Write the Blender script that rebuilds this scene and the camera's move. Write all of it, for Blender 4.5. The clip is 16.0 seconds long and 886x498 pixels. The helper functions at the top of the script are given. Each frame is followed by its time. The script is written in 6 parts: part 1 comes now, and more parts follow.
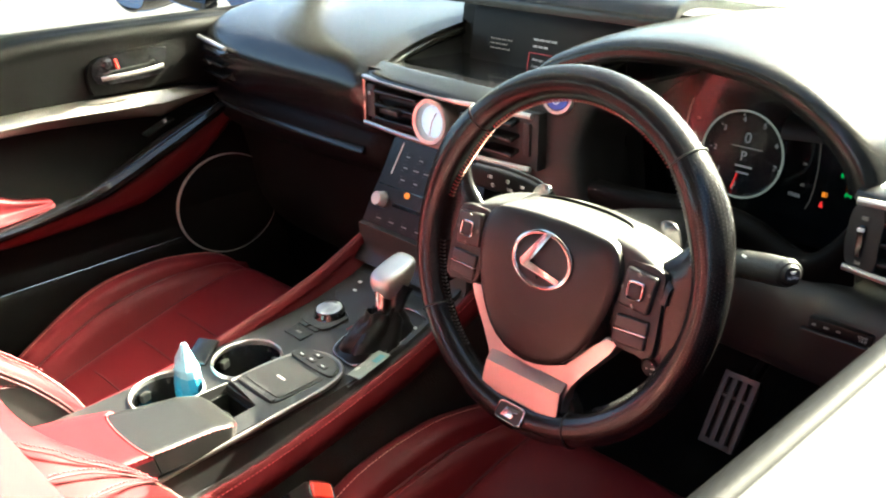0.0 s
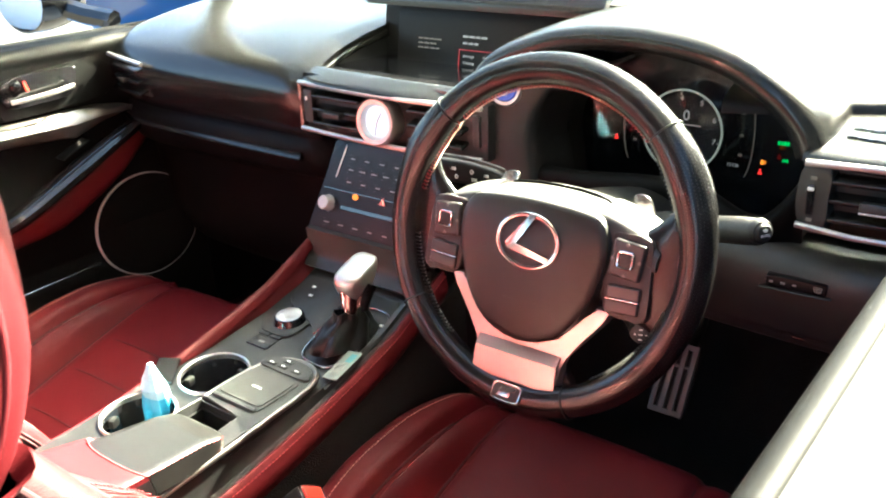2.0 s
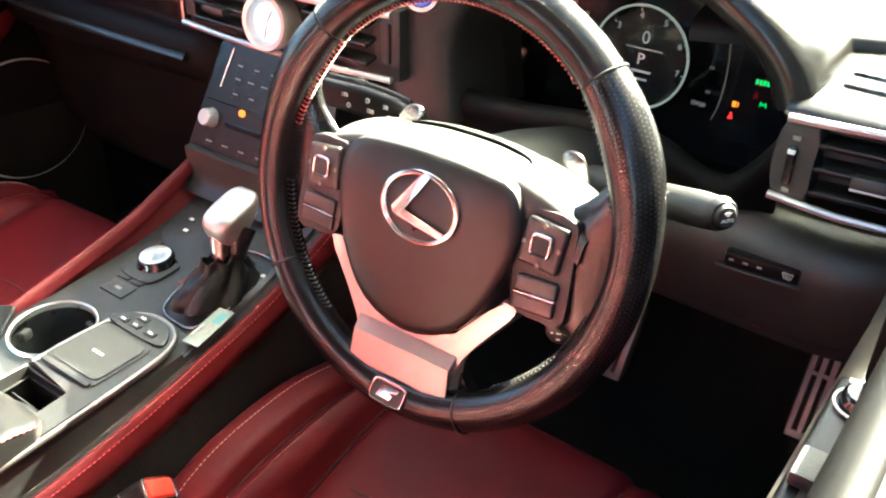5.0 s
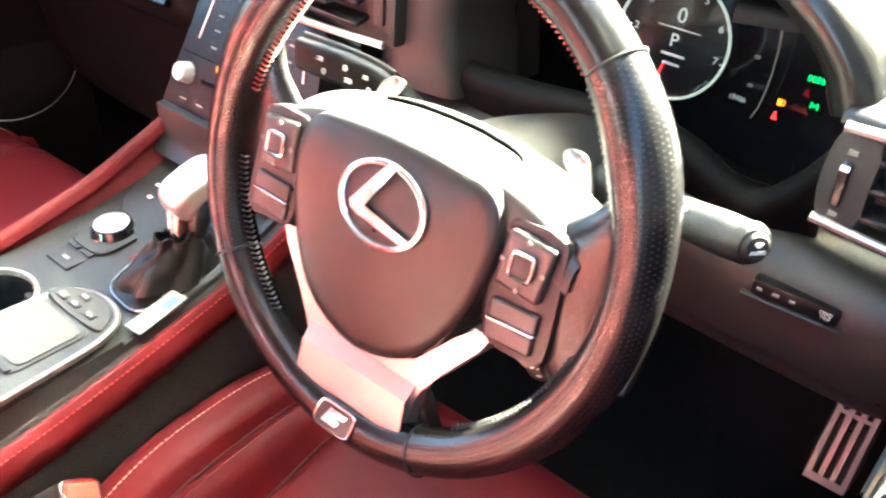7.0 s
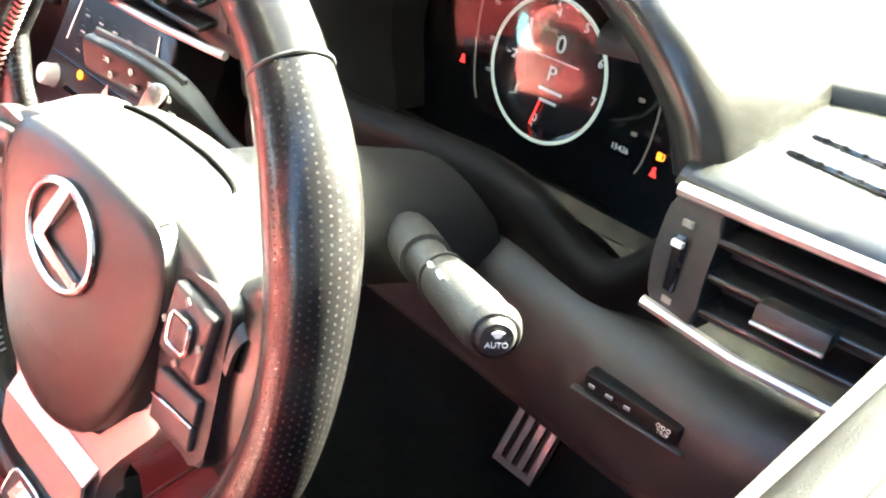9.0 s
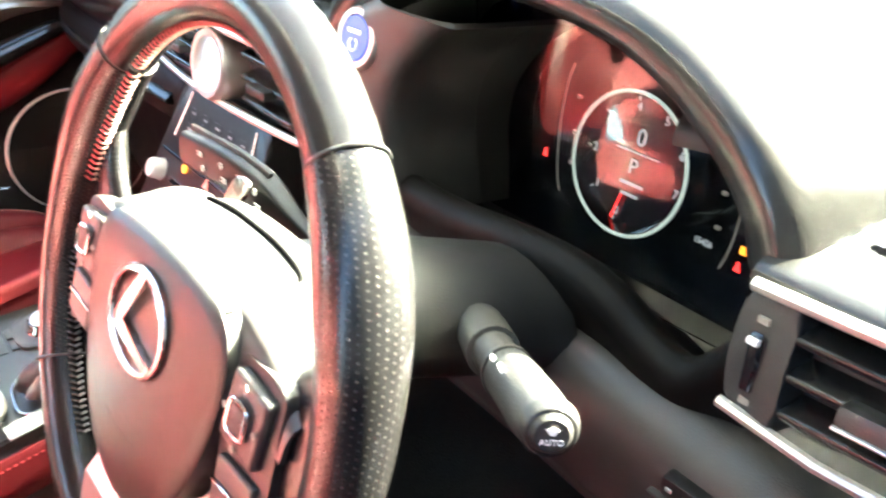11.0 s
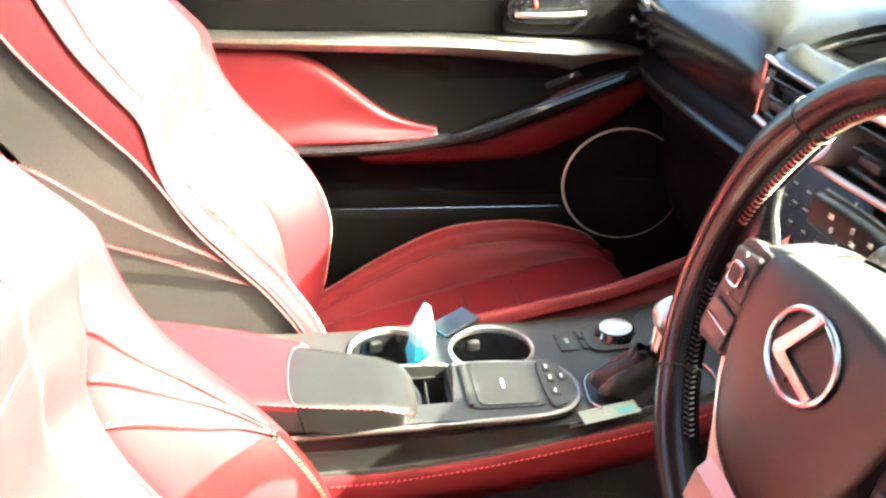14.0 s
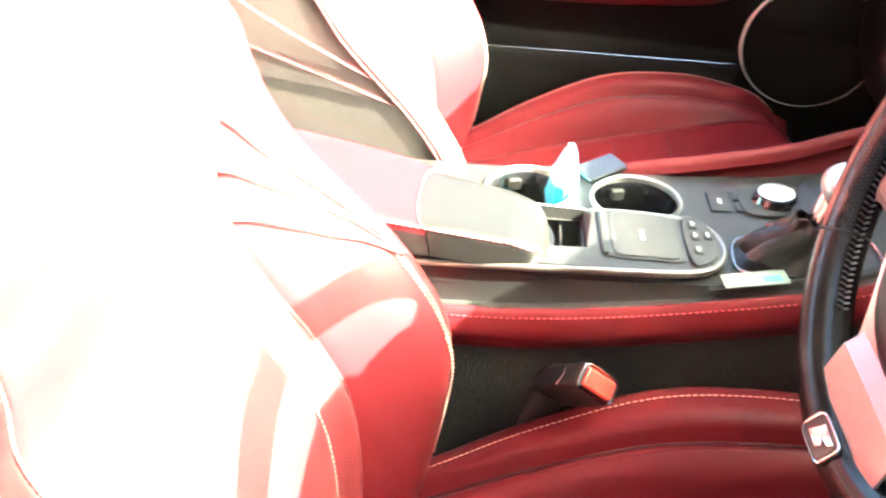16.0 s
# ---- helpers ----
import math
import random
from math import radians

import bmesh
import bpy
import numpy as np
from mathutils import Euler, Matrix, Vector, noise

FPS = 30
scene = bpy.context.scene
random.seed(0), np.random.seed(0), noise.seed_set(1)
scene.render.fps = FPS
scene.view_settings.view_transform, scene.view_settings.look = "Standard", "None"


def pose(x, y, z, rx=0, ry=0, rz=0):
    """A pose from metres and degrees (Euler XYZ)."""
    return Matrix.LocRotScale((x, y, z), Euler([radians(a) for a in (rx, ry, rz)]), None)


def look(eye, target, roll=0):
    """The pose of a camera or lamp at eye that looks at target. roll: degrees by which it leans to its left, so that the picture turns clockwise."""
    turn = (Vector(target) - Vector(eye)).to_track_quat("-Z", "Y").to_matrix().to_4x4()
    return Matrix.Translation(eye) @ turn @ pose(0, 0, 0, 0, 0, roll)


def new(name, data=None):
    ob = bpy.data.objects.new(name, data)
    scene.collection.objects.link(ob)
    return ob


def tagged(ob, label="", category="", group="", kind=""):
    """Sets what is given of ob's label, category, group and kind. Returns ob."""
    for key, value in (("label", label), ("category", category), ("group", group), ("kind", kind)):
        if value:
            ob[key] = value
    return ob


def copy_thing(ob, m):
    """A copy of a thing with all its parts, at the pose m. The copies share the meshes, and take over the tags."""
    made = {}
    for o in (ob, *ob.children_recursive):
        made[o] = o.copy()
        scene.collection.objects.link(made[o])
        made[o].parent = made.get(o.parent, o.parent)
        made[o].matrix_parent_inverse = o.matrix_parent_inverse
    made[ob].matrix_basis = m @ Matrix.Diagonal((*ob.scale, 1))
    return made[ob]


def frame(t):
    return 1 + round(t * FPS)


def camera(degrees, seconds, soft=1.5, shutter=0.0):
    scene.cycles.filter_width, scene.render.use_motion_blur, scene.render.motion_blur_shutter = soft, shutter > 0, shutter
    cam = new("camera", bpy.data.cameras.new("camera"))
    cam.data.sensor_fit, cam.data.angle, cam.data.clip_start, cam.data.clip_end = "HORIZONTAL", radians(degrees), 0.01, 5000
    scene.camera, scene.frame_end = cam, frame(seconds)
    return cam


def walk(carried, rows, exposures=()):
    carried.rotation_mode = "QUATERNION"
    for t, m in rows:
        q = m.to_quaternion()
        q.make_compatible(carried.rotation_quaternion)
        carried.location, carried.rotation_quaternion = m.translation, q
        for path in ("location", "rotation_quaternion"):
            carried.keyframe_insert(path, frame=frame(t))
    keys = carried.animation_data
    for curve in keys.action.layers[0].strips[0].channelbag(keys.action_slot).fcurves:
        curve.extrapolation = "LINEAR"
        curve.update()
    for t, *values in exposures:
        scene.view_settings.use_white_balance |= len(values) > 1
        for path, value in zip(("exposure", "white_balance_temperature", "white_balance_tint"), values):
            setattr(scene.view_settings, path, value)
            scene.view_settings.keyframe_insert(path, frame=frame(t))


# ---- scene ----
# ---------------------------------------------------------------- camera
PATH = [
    (0, (0.881, -0.599, 0.992), (-0.453, 0.663, 0.2), -0.6),
    (0.5, (0.864, -0.635, 0.98), (-0.392, 0.708, 0.194), -0.3),
    (1, (0.851, -0.638, 0.981), (-0.371, 0.73, 0.184), -1.1),
    (1.5, (0.834, -0.648, 0.985), (-0.349, 0.755, 0.191), -2.2),
    (2, (0.815, -0.695, 0.984), (-0.316, 0.76, 0.206), -2.1),
    (2.5, (0.789, -0.706, 0.978), (-0.295, 0.774, 0.183), -0.7),
    (3, (0.767, -0.659, 0.981), (-0.285, 0.819, 0.139), 0.8),
    (3.5, (0.754, -0.613, 0.99), (-0.258, 0.869, 0.107), 1.8),
    (4, (0.754, -0.568, 0.978), (-0.223, 0.922, 0.07), 2.3),
    (4.5, (0.746, -0.505, 0.962), (-0.233, 0.951, 0.001), 1.6),
    (4.7, (0.745, -0.487, 0.961), (-0.25, 0.939, -0.027), 1.1),
    (6.8, (0.699, -0.373, 0.929), (-0.341, 0.952, -0.151), 4.3),
    (7, (0.702, -0.347, 0.924), (-0.328, 0.98, -0.162), 4.7),
    (7.5, (0.729, -0.289, 0.921), (-0.298, 1.04, -0.164), 5.7),
    (8, (0.756, -0.222, 0.92), (-0.317, 1.097, -0.132), 6.3),
    (8.5, (0.765, -0.176, 0.896), (-0.359, 1.124, -0.127), 7.6),
    (8.7, (0.763, -0.147, 0.882), (-0.382, 1.132, -0.145), 7.5),
    (10.8, (0.779, -0.11, 0.875), (-0.597, 1.052, 0.006), 4.7),
    (11, (0.777, -0.115, 0.88), (-0.636, 1.011, 0.021), 4.2),
    (11.5, (0.775, -0.145, 0.889), (-0.746, 0.863, 0.07), 3.4),
    (12, (0.783, -0.173, 0.904), (-0.846, 0.67, 0.107), 2.3),
    (12.5, (0.785, -0.205, 0.914), (-0.936, 0.449, 0.133), 1.6),
    (13, (0.8, -0.234, 0.918), (-0.985, 0.239, 0.15), 1.6),
    (13.5, (0.804, -0.25, 0.911), (-1.007, 0.098, 0.136), 2.4),
    (14, (0.796, -0.268, 0.902), (-1.003, 0.004, 0.072), 3.9),
    (14.5, (0.784, -0.283, 0.882), (-0.964, -0.062, -0.066), 5.2),
    (15, (0.763, -0.281, 0.865), (-0.919, -0.085, -0.199), 5.5),
    (15.5, (0.755, -0.276, 0.858), (-0.899, -0.124, -0.257), 5.8),
    (16, (0.772, -0.252, 0.86), (-0.882, -0.295, -0.265), 5.7),
]
cam = camera(52.3, 16.0, soft=2.0, shutter=0.4)
walk(cam, [(t, look(eye, target, roll)) for t, eye, target, roll in PATH],
     exposures=[(t, e + (0.76 if t < 12 else 0.66), 6250, -1) for t, e in ((0.0, 2.85), (1.5, 3.2), (2.5, 3.6), (3.5, 3.8), (4.5, 3.6), (7.0, 4.8), (7.8, 4.85), (8.5, 4.75), (11.0, 4.82), (11.6, 4.4), (12.5, 2.45), (13.0, 2.55), (13.5, 3.15), (14.5, 3.93), (15.3, 4.08), (16.0, 4.5))])

# ---------------------------------------------------------------- light
SUN_TO = Vector((0.205, 1.0, 0.88)).normalized()
world = bpy.data.worlds.new("sky")
scene.world = world
world.use_nodes = True
wn = world.node_tree.nodes
sky = wn.new("ShaderNodeTexSky")
sky.sky_type = 'NISHITA'
sky.sun_disc = False
sky.sun_elevation = math.asin(SUN_TO.z)
sky.sun_rotation = math.atan2(SUN_TO.x, SUN_TO.y)
sky.air_density, sky.dust_density = 1.0, 1.6
wn["Background"].inputs["Strength"].default_value = 0.05
world.node_tree.links.new(sky.outputs[0], wn["Background"].inputs["Color"])
sun_data = bpy.data.lights.new("sun", 'SUN')
sun_data.energy, sun_data.angle, sun_data.color = 6.0, radians(0.53), (1.0, 0.89, 0.69)
sun = new("sun", sun_data)
sun.matrix_world = look(SUN_TO * 5, (0, 0, 0))


# ---------------------------------------------------------------- materials
def material(name, base, rough=0.5, metal=0.0, second=None, scale=60.0, mix=0.3, bump=0.0, bump_scale=400.0,
             coat=0.0, spec=0.5, rough_var=0.08, emit=None, emit_strength=1.0):
    """A principled material with colour drift, a fine grain bump and uneven gloss."""
    m = bpy.data.materials.new(name)
    m.use_nodes = True
    nt = m.node_tree
    n, l = nt.nodes, nt.links
    p = n["Principled BSDF"]
    second = second or tuple(c * 0.72 for c in base)
    tc = n.new("ShaderNodeTexCoord")
    big = n.new("ShaderNodeTexNoise")
    big.inputs["Scale"].default_value, big.inputs["Detail"].default_value = scale * 0.12, 4.0
    fine = n.new("ShaderNodeTexNoise")
    fine.inputs["Scale"].default_value, fine.inputs["Detail"].default_value = scale, 6.0
    for t in (big, fine):
        l.new(tc.outputs["Object"], t.inputs["Vector"])
    add = n.new("ShaderNodeMath")
    add.operation = 'MULTIPLY_ADD'
    l.new(big.outputs["Fac"], add.inputs[0])
    add.inputs[1].default_value = 0.6
    half = n.new("ShaderNodeMath")
    half.operation = 'MULTIPLY'
    l.new(fine.outputs["Fac"], half.inputs[0])
    half.inputs[1].default_value = 0.4
    l.new(half.outputs[0], add.inputs[2])
    ramp = n.new("ShaderNodeMapRange")
    ramp.inputs["From Min"].default_value, ramp.inputs["From Max"].default_value = 0.35, 0.65
    ramp.inputs["To Max"].default_value = mix
    l.new(add.outputs[0], ramp.inputs["Value"])
    mx = n.new("ShaderNodeMix")
    mx.data_type = 'RGBA'
    mx.inputs[6].default_value, mx.inputs[7].default_value = (*base, 1), (*second, 1)
    l.new(ramp.outputs[0], mx.inputs[0])
    l.new(mx.outputs[2], p.inputs["Base Color"])
    rr = n.new("ShaderNodeMapRange")
    rr.inputs["To Min"].default_value = max(0.02, rough - rough_var)
    rr.inputs["To Max"].default_value = min(1.0, rough + rough_var)
    l.new(add.outputs[0], rr.inputs["Value"])
    l.new(rr.outputs[0], p.inputs["Roughness"])
    p.inputs["Metallic"].default_value = metal
    p.inputs["Coat Weight"].default_value = coat
    p.inputs["Specular IOR Level"].default_value = spec
    if bump:
        v = n.new("ShaderNodeTexVoronoi")
        v.inputs["Scale"].default_value = bump_scale
        l.new(tc.outputs["Object"], v.inputs["Vector"])
        b = n.new("ShaderNodeBump")
        b.inputs["Strength"].default_value, b.inputs["Distance"].default_value = bump, 0.001
        l.new(v.outputs["Distance"], b.inputs["Height"])
        l.new(b.outputs[0], p.inputs["Normal"])
    if emit:
        p.inputs["Emission Color"].default_value = (*emit, 1)
        p.inputs["Emission Strength"].default_value = emit_strength
    return m


def perforated(name, base, hole, pitch, size, rough=0.4):
    """Leather with rows of punched holes, laid out in metres on the UV map."""
    m = material(name, base, rough, bump=0.05, bump_scale=1500, rough_var=0.03, mix=0.12)
    nt = m.node_tree
    n, l = nt.nodes, nt.links
    p = n["Principled BSDF"]
    uv = n.new("ShaderNodeUVMap")
    sep = n.new("ShaderNodeSeparateXYZ")
    l.new(uv.outputs[0], sep.inputs[0])

    def op(kind, a, b=None, c=None):
        k = n.new("ShaderNodeMath")
        k.operation = kind
        for i, s in enumerate((a, b, c)):
            if s is None:
                continue
            if isinstance(s, (int, float)):
                k.inputs[i].default_value = s
            else:
                l.new(s, k.inputs[i])
        return k.outputs[0]

    v = op('DIVIDE', sep.outputs["Y"], pitch)
    shift = op('MULTIPLY', op('MODULO', op('FLOOR', v), 2.0), 0.5)
    u = op('ADD', op('DIVIDE', sep.outputs["X"], pitch), shift)
    du = op('SUBTRACT', op('FRACT', u), 0.5)
    dv = op('SUBTRACT', op('FRACT', v), 0.5)
    d = op('SQRT', op('ADD', op('MULTIPLY', du, du), op('MULTIPLY', dv, dv)))
    inside = op('LESS_THAN', d, size)
    mx = n.new("ShaderNodeMix")
    mx.data_type = 'RGBA'
    l.new(inside, mx.inputs[0])
    src = p.inputs["Base Color"].links[0].from_socket
    l.new(src, mx.inputs[6])
    mx.inputs[7].default_value = (*hole, 1)
    l.new(mx.outputs[2], p.inputs["Base Color"])
    return m


def emitter(name, color, strength):
    return material(name, tuple(c * 0.2 for c in color), 0.4, emit=color, emit_strength=strength, mix=0.1)


RED = (0.083, 0.0058, 0.0087)
M_RED = material("red_leather", RED, 0.50, second=(0.070, 0.0040, 0.0072), scale=90, bump=0.12, bump_scale=1300, spec=0.18)
M_RED_PERF = perforated("red_perforated_leather", (0.085, 0.0058, 0.0087), (0.032, 0.0026, 0.0036), 0.0042, 0.20, 0.52)
M_BLACK_LEATHER = material("black_leather", (0.0075, 0.0072, 0.0076), 0.24, scale=80, bump=0.05, bump_scale=1500, rough_var=0.03, spec=0.4)
# Rim holes are coloured paler than the leather to paint in their glints.
M_RIM_PERF = perforated("rim_perforated_leather", (0.0075, 0.0072, 0.0076), (0.030, 0.0285, 0.027), 0.0032, 0.15, 0.24)
M_GREY_LEATHER = material("grey_leather", (0.036, 0.0305, 0.030), 0.48, scale=90, bump=0.3, bump_scale=700)
M_DASH = material("dash_soft_plastic", (0.0110, 0.0110, 0.0104), 0.21, scale=120, bump=0.05, bump_scale=1900, rough_var=0.03, spec=0.43)
M_DOOR = material("door_soft_plastic", (0.0038, 0.0037, 0.0038), 0.52, scale=120, bump=0.14, bump_scale=1900, spec=0.09)
M_DARK = material("dark_plastic", (0.017, 0.0168, 0.0172), 0.45, scale=100, bump=0.2, bump_scale=900)
# One plastic in two tones: paler for the sunlit shell, darker for the shaded face.
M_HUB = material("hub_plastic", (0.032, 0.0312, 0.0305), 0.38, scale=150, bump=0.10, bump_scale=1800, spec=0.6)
M_HUB_SHADED = material("hub_plastic_shaded", (0.0068, 0.0065, 0.0063), 0.40, scale=150, bump=0.10, bump_scale=1800, spec=0.5)
M_PALE_MARK = material("pale_print", (0.42, 0.42, 0.41), 0.6, mix=0.05)
M_GLOSS = material("piano_black", (0.008, 0.008, 0.009), 0.12, scale=60, coat=0.5)
M_CONSOLE = material("console_plastic", (0.014, 0.0138, 0.0138), 0.36, scale=150, bump=0.2, bump_scale=1200)
M_SILVER = material("satin_silver", (0.54, 0.52, 0.505), 0.33, metal=0.85, scale=200, mix=0.15)
M_STRIP = material("dark_satin_metal", (0.27, 0.245, 0.232), 0.30, metal=0.9, scale=200, mix=0.15)
M_SEAM = material("seam_dark_red", (0.040, 0.0022, 0.0045), 0.7, scale=300)
M_CHROME = material("chrome", (0.70, 0.69, 0.68), 0.20, metal=1.0, scale=60, mix=0.1, rough_var=0.02)
M_DKCHROME = material("dark_chrome", (0.36, 0.34, 0.33), 0.25, metal=1.0, scale=60, mix=0.1)
M_CARPET = material("carpet", (0.019, 0.018, 0.0175), 0.95, scale=500, mix=0.6, bump=0.9, bump_scale=500, spec=0.1)
M_GRILLE = material("speaker_cloth", (0.0055, 0.0055, 0.0055), 0.85, scale=300, bump=0.8, bump_scale=900, spec=0.08)
M_SATIN = material("satin_trim", (0.50, 0.49, 0.48), 0.38, metal=0.35, scale=200, mix=0.15)
M_RUBBER = material("rubber", (0.02, 0.02, 0.02), 0.8, scale=200)
M_PEDAL = material("brushed_pedal", (0.17, 0.16, 0.152), 0.42, metal=0.8, scale=300, mix=0.3)
M_STITCH_RED = material("red_thread", (0.34, 0.03, 0.04), 0.7, scale=300)
M_STITCH_PALE = material("pale_thread", (0.60, 0.36, 0.30), 0.7, scale=300)
M_WHITE_MARK = material("white_print", (0.75, 0.75, 0.75), 0.6, mix=0.05)
M_BODY = material("white_car_paint", (0.78, 0.78, 0.77), 0.25, coat=0.6, mix=0.05, scale=20)
M_HEADLINER = material("headliner", (0.16, 0.155, 0.15), 0.9, scale=300, bump=0.3)
M_ASPHALT = material("asphalt", (0.055, 0.054, 0.053), 0.9, scale=40, mix=0.6, bump=0.8, bump_scale=90)
M_BLUE_PACK = material("blue_plastic", (0.03, 0.34, 0.62), 0.35, second=(0.05, 0.45, 0.72), scale=80, mix=0.6)
M_WHITE_PAPER = material("white_film", (0.28, 0.60, 0.78), 0.45, scale=60, mix=0.3)
M_GREY_MARK = material("grey_print", (0.22, 0.22, 0.22), 0.6, mix=0.05)
M_NOSE = material("black_armrest_leather", (0.0090, 0.0087, 0.0087), 0.34, scale=90, bump=0.10, bump_scale=1200, spec=0.34)
M_CARD = material("printed_card", (0.16, 0.18, 0.172), 0.5, scale=80, mix=0.3)
M_TEAL = material("teal_print", (0.05, 0.20, 0.24), 0.5, scale=80)
M_BUCKLE_RED = material("buckle_red", (0.62, 0.03, 0.02), 0.35, mix=0.1)
M_CLOCK = material("clock_dial", (0.24, 0.31, 0.42), 0.4, mix=0.1, emit=(0.60, 0.80, 1.0), emit_strength=0.065)
M_SCREEN = material("display_glass", (0.0085, 0.0075, 0.0070), 0.42, scale=60, spec=0.16)
M_ORANGE_LIT = emitter("orange_light", (1.0, 0.27, 0.02), 0.09)
M_RED_LIT = emitter("red_light", (1.0, 0.03, 0.03), 0.09)
M_GREEN_LIT = emitter("green_light", (0.02, 0.8, 0.15), 0.05)
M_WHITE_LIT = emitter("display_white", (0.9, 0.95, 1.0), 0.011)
M_PANEL_LIT = emitter("display_grey", (0.55, 0.50, 0.44), 0.006)
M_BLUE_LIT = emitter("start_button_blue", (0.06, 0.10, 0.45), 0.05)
M_RING_LIT = emitter("gauge_ring_light", (0.7, 0.80, 0.72), 0.019)
M_FRAME_RED = emitter("display_red_line", (0.6, 0.03, 0.05), 0.035)


M_STACK = material("satin_black_panel", (0.0065, 0.0065, 0.0070), 0.30, scale=150, bump=0.1, bump_scale=1500, spec=0.25)
M_BASE_PANEL = material("base_panel_black", (0.006, 0.006, 0.0065), 0.5, scale=30, mix=0.3)
M_BIN = material("black_liner", (0.003, 0.003, 0.003), 0.9, scale=100, spec=0.04)
M_DIAL = material("turned_aluminium", (0.62, 0.60, 0.58), 0.40, metal=0.9, scale=200, mix=0.1, rough_var=0.01)
M_DIAL.node_tree.nodes["Principled BSDF"].inputs["Anisotropic"].default_value = 0.85
tg = M_DIAL.node_tree.nodes.new("ShaderNodeTangent")
tg.direction_type, tg.axis = 'RADIAL', 'Z'
M_DIAL.node_tree.links.new(tg.outputs[0], M_DIAL.node_tree.nodes["Principled BSDF"].inputs["Tangent"])


def glass(name, tint=(1, 1, 1), rough=0.0):
    m = bpy.data.materials.new(name)
    m.use_nodes = True
    p = m.node_tree.nodes["Principled BSDF"]
    p.inputs["Base Color"].default_value = (*tint, 1)
    p.inputs["Roughness"].default_value = rough
    p.inputs["Transmission Weight"].default_value = 1.0
    p.inputs["IOR"].default_value = 1.45
    return m


M_GLASS = glass("window_glass", (0.94, 0.975, 0.91))
M_COVER = glass("gauge_cover", (0.9, 0.9, 0.9))
M_COVER.node_tree.nodes["Principled BSDF"].inputs["IOR"].default_value = 1.20


# ---------------------------------------------------------------- mesh tools
BASE = {}


def thing(name, label, category, at=(0, 0, 0), turn=(0, 0, 0), group="", kind=""):
    """An Empty at the base of a thing; its parts are given in world places and follow it."""
    e = new(name)
    e.empty_display_size = 0.05
    m = pose(*at, *turn)
    e.matrix_world = m
    BASE[e] = m
    return tagged(e, label, category, group, kind)


def part(name, bm, mat_, parent=None, label="", local=False, smooth=True):
    """Links a bmesh as ONE mesh object under a thing or under a part."""
    root = parent
    while root is not None and root.parent is not None:
        root = root.parent
    if root in BASE and not local:
        bm.transform(BASE[root].inverted())
    me = bpy.data.meshes.new(name)
    bmesh.ops.recalc_face_normals(bm, faces=bm.faces)
    bm.to_mesh(me)
    bm.free()
    if smooth:
        for f in me.polygons:
            f.use_smooth = True
        me.set_sharp_from_angle(angle=radians(38))
    me.materials.append(mat_)
    ob = new(name, me)
    if parent is not None:
        ob.parent = parent
    if label:
        ob["label"] = label
    return ob


def structure(name, bm, mat_, label, category):
    return tagged(part(name, bm, mat_), label, category, kind="structure")


def spline(ctrl, n, closed=False):
    """Catmull-Rom through control rows (any dimension), n samples a stretch."""
    c = np.array(ctrl, float)
    k = len(c)
    out = []
    for i in range(k if closed else k - 1):
        if closed:
            p0, p1, p2, p3 = c[(i - 1) % k], c[i], c[(i + 1) % k], c[(i + 2) % k]
        else:
            p1, p2 = c[i], c[i + 1]
            p0 = c[i - 1] if i else 2 * p1 - p2
            p3 = c[i + 2] if i + 2 < k else 2 * p2 - p1
        for j in range(n):
            t = j / n
            out.append(0.5 * (2 * p1 + (p2 - p0) * t + (2 * p0 - 5 * p1 + 4 * p2 - p3) * t * t + (3 * p1 - p0 - 3 * p2 + p3) * t ** 3))
    if not closed:
        out.append(c[-1])
    return np.array(out)


def net(rows, nu=4, nv=4, thick=0.004, closed_v=False):
    """A smooth shell through a small net of control rows, with thickness."""
    r = np.array(rows, float)
    a = np.array([spline(row, nv, closed_v) for row in r])
    a = np.array([spline(a[:, j], nu) for j in range(a.shape[1])]).transpose(1, 0, 2)
    return shell(a, thick, closed_v)


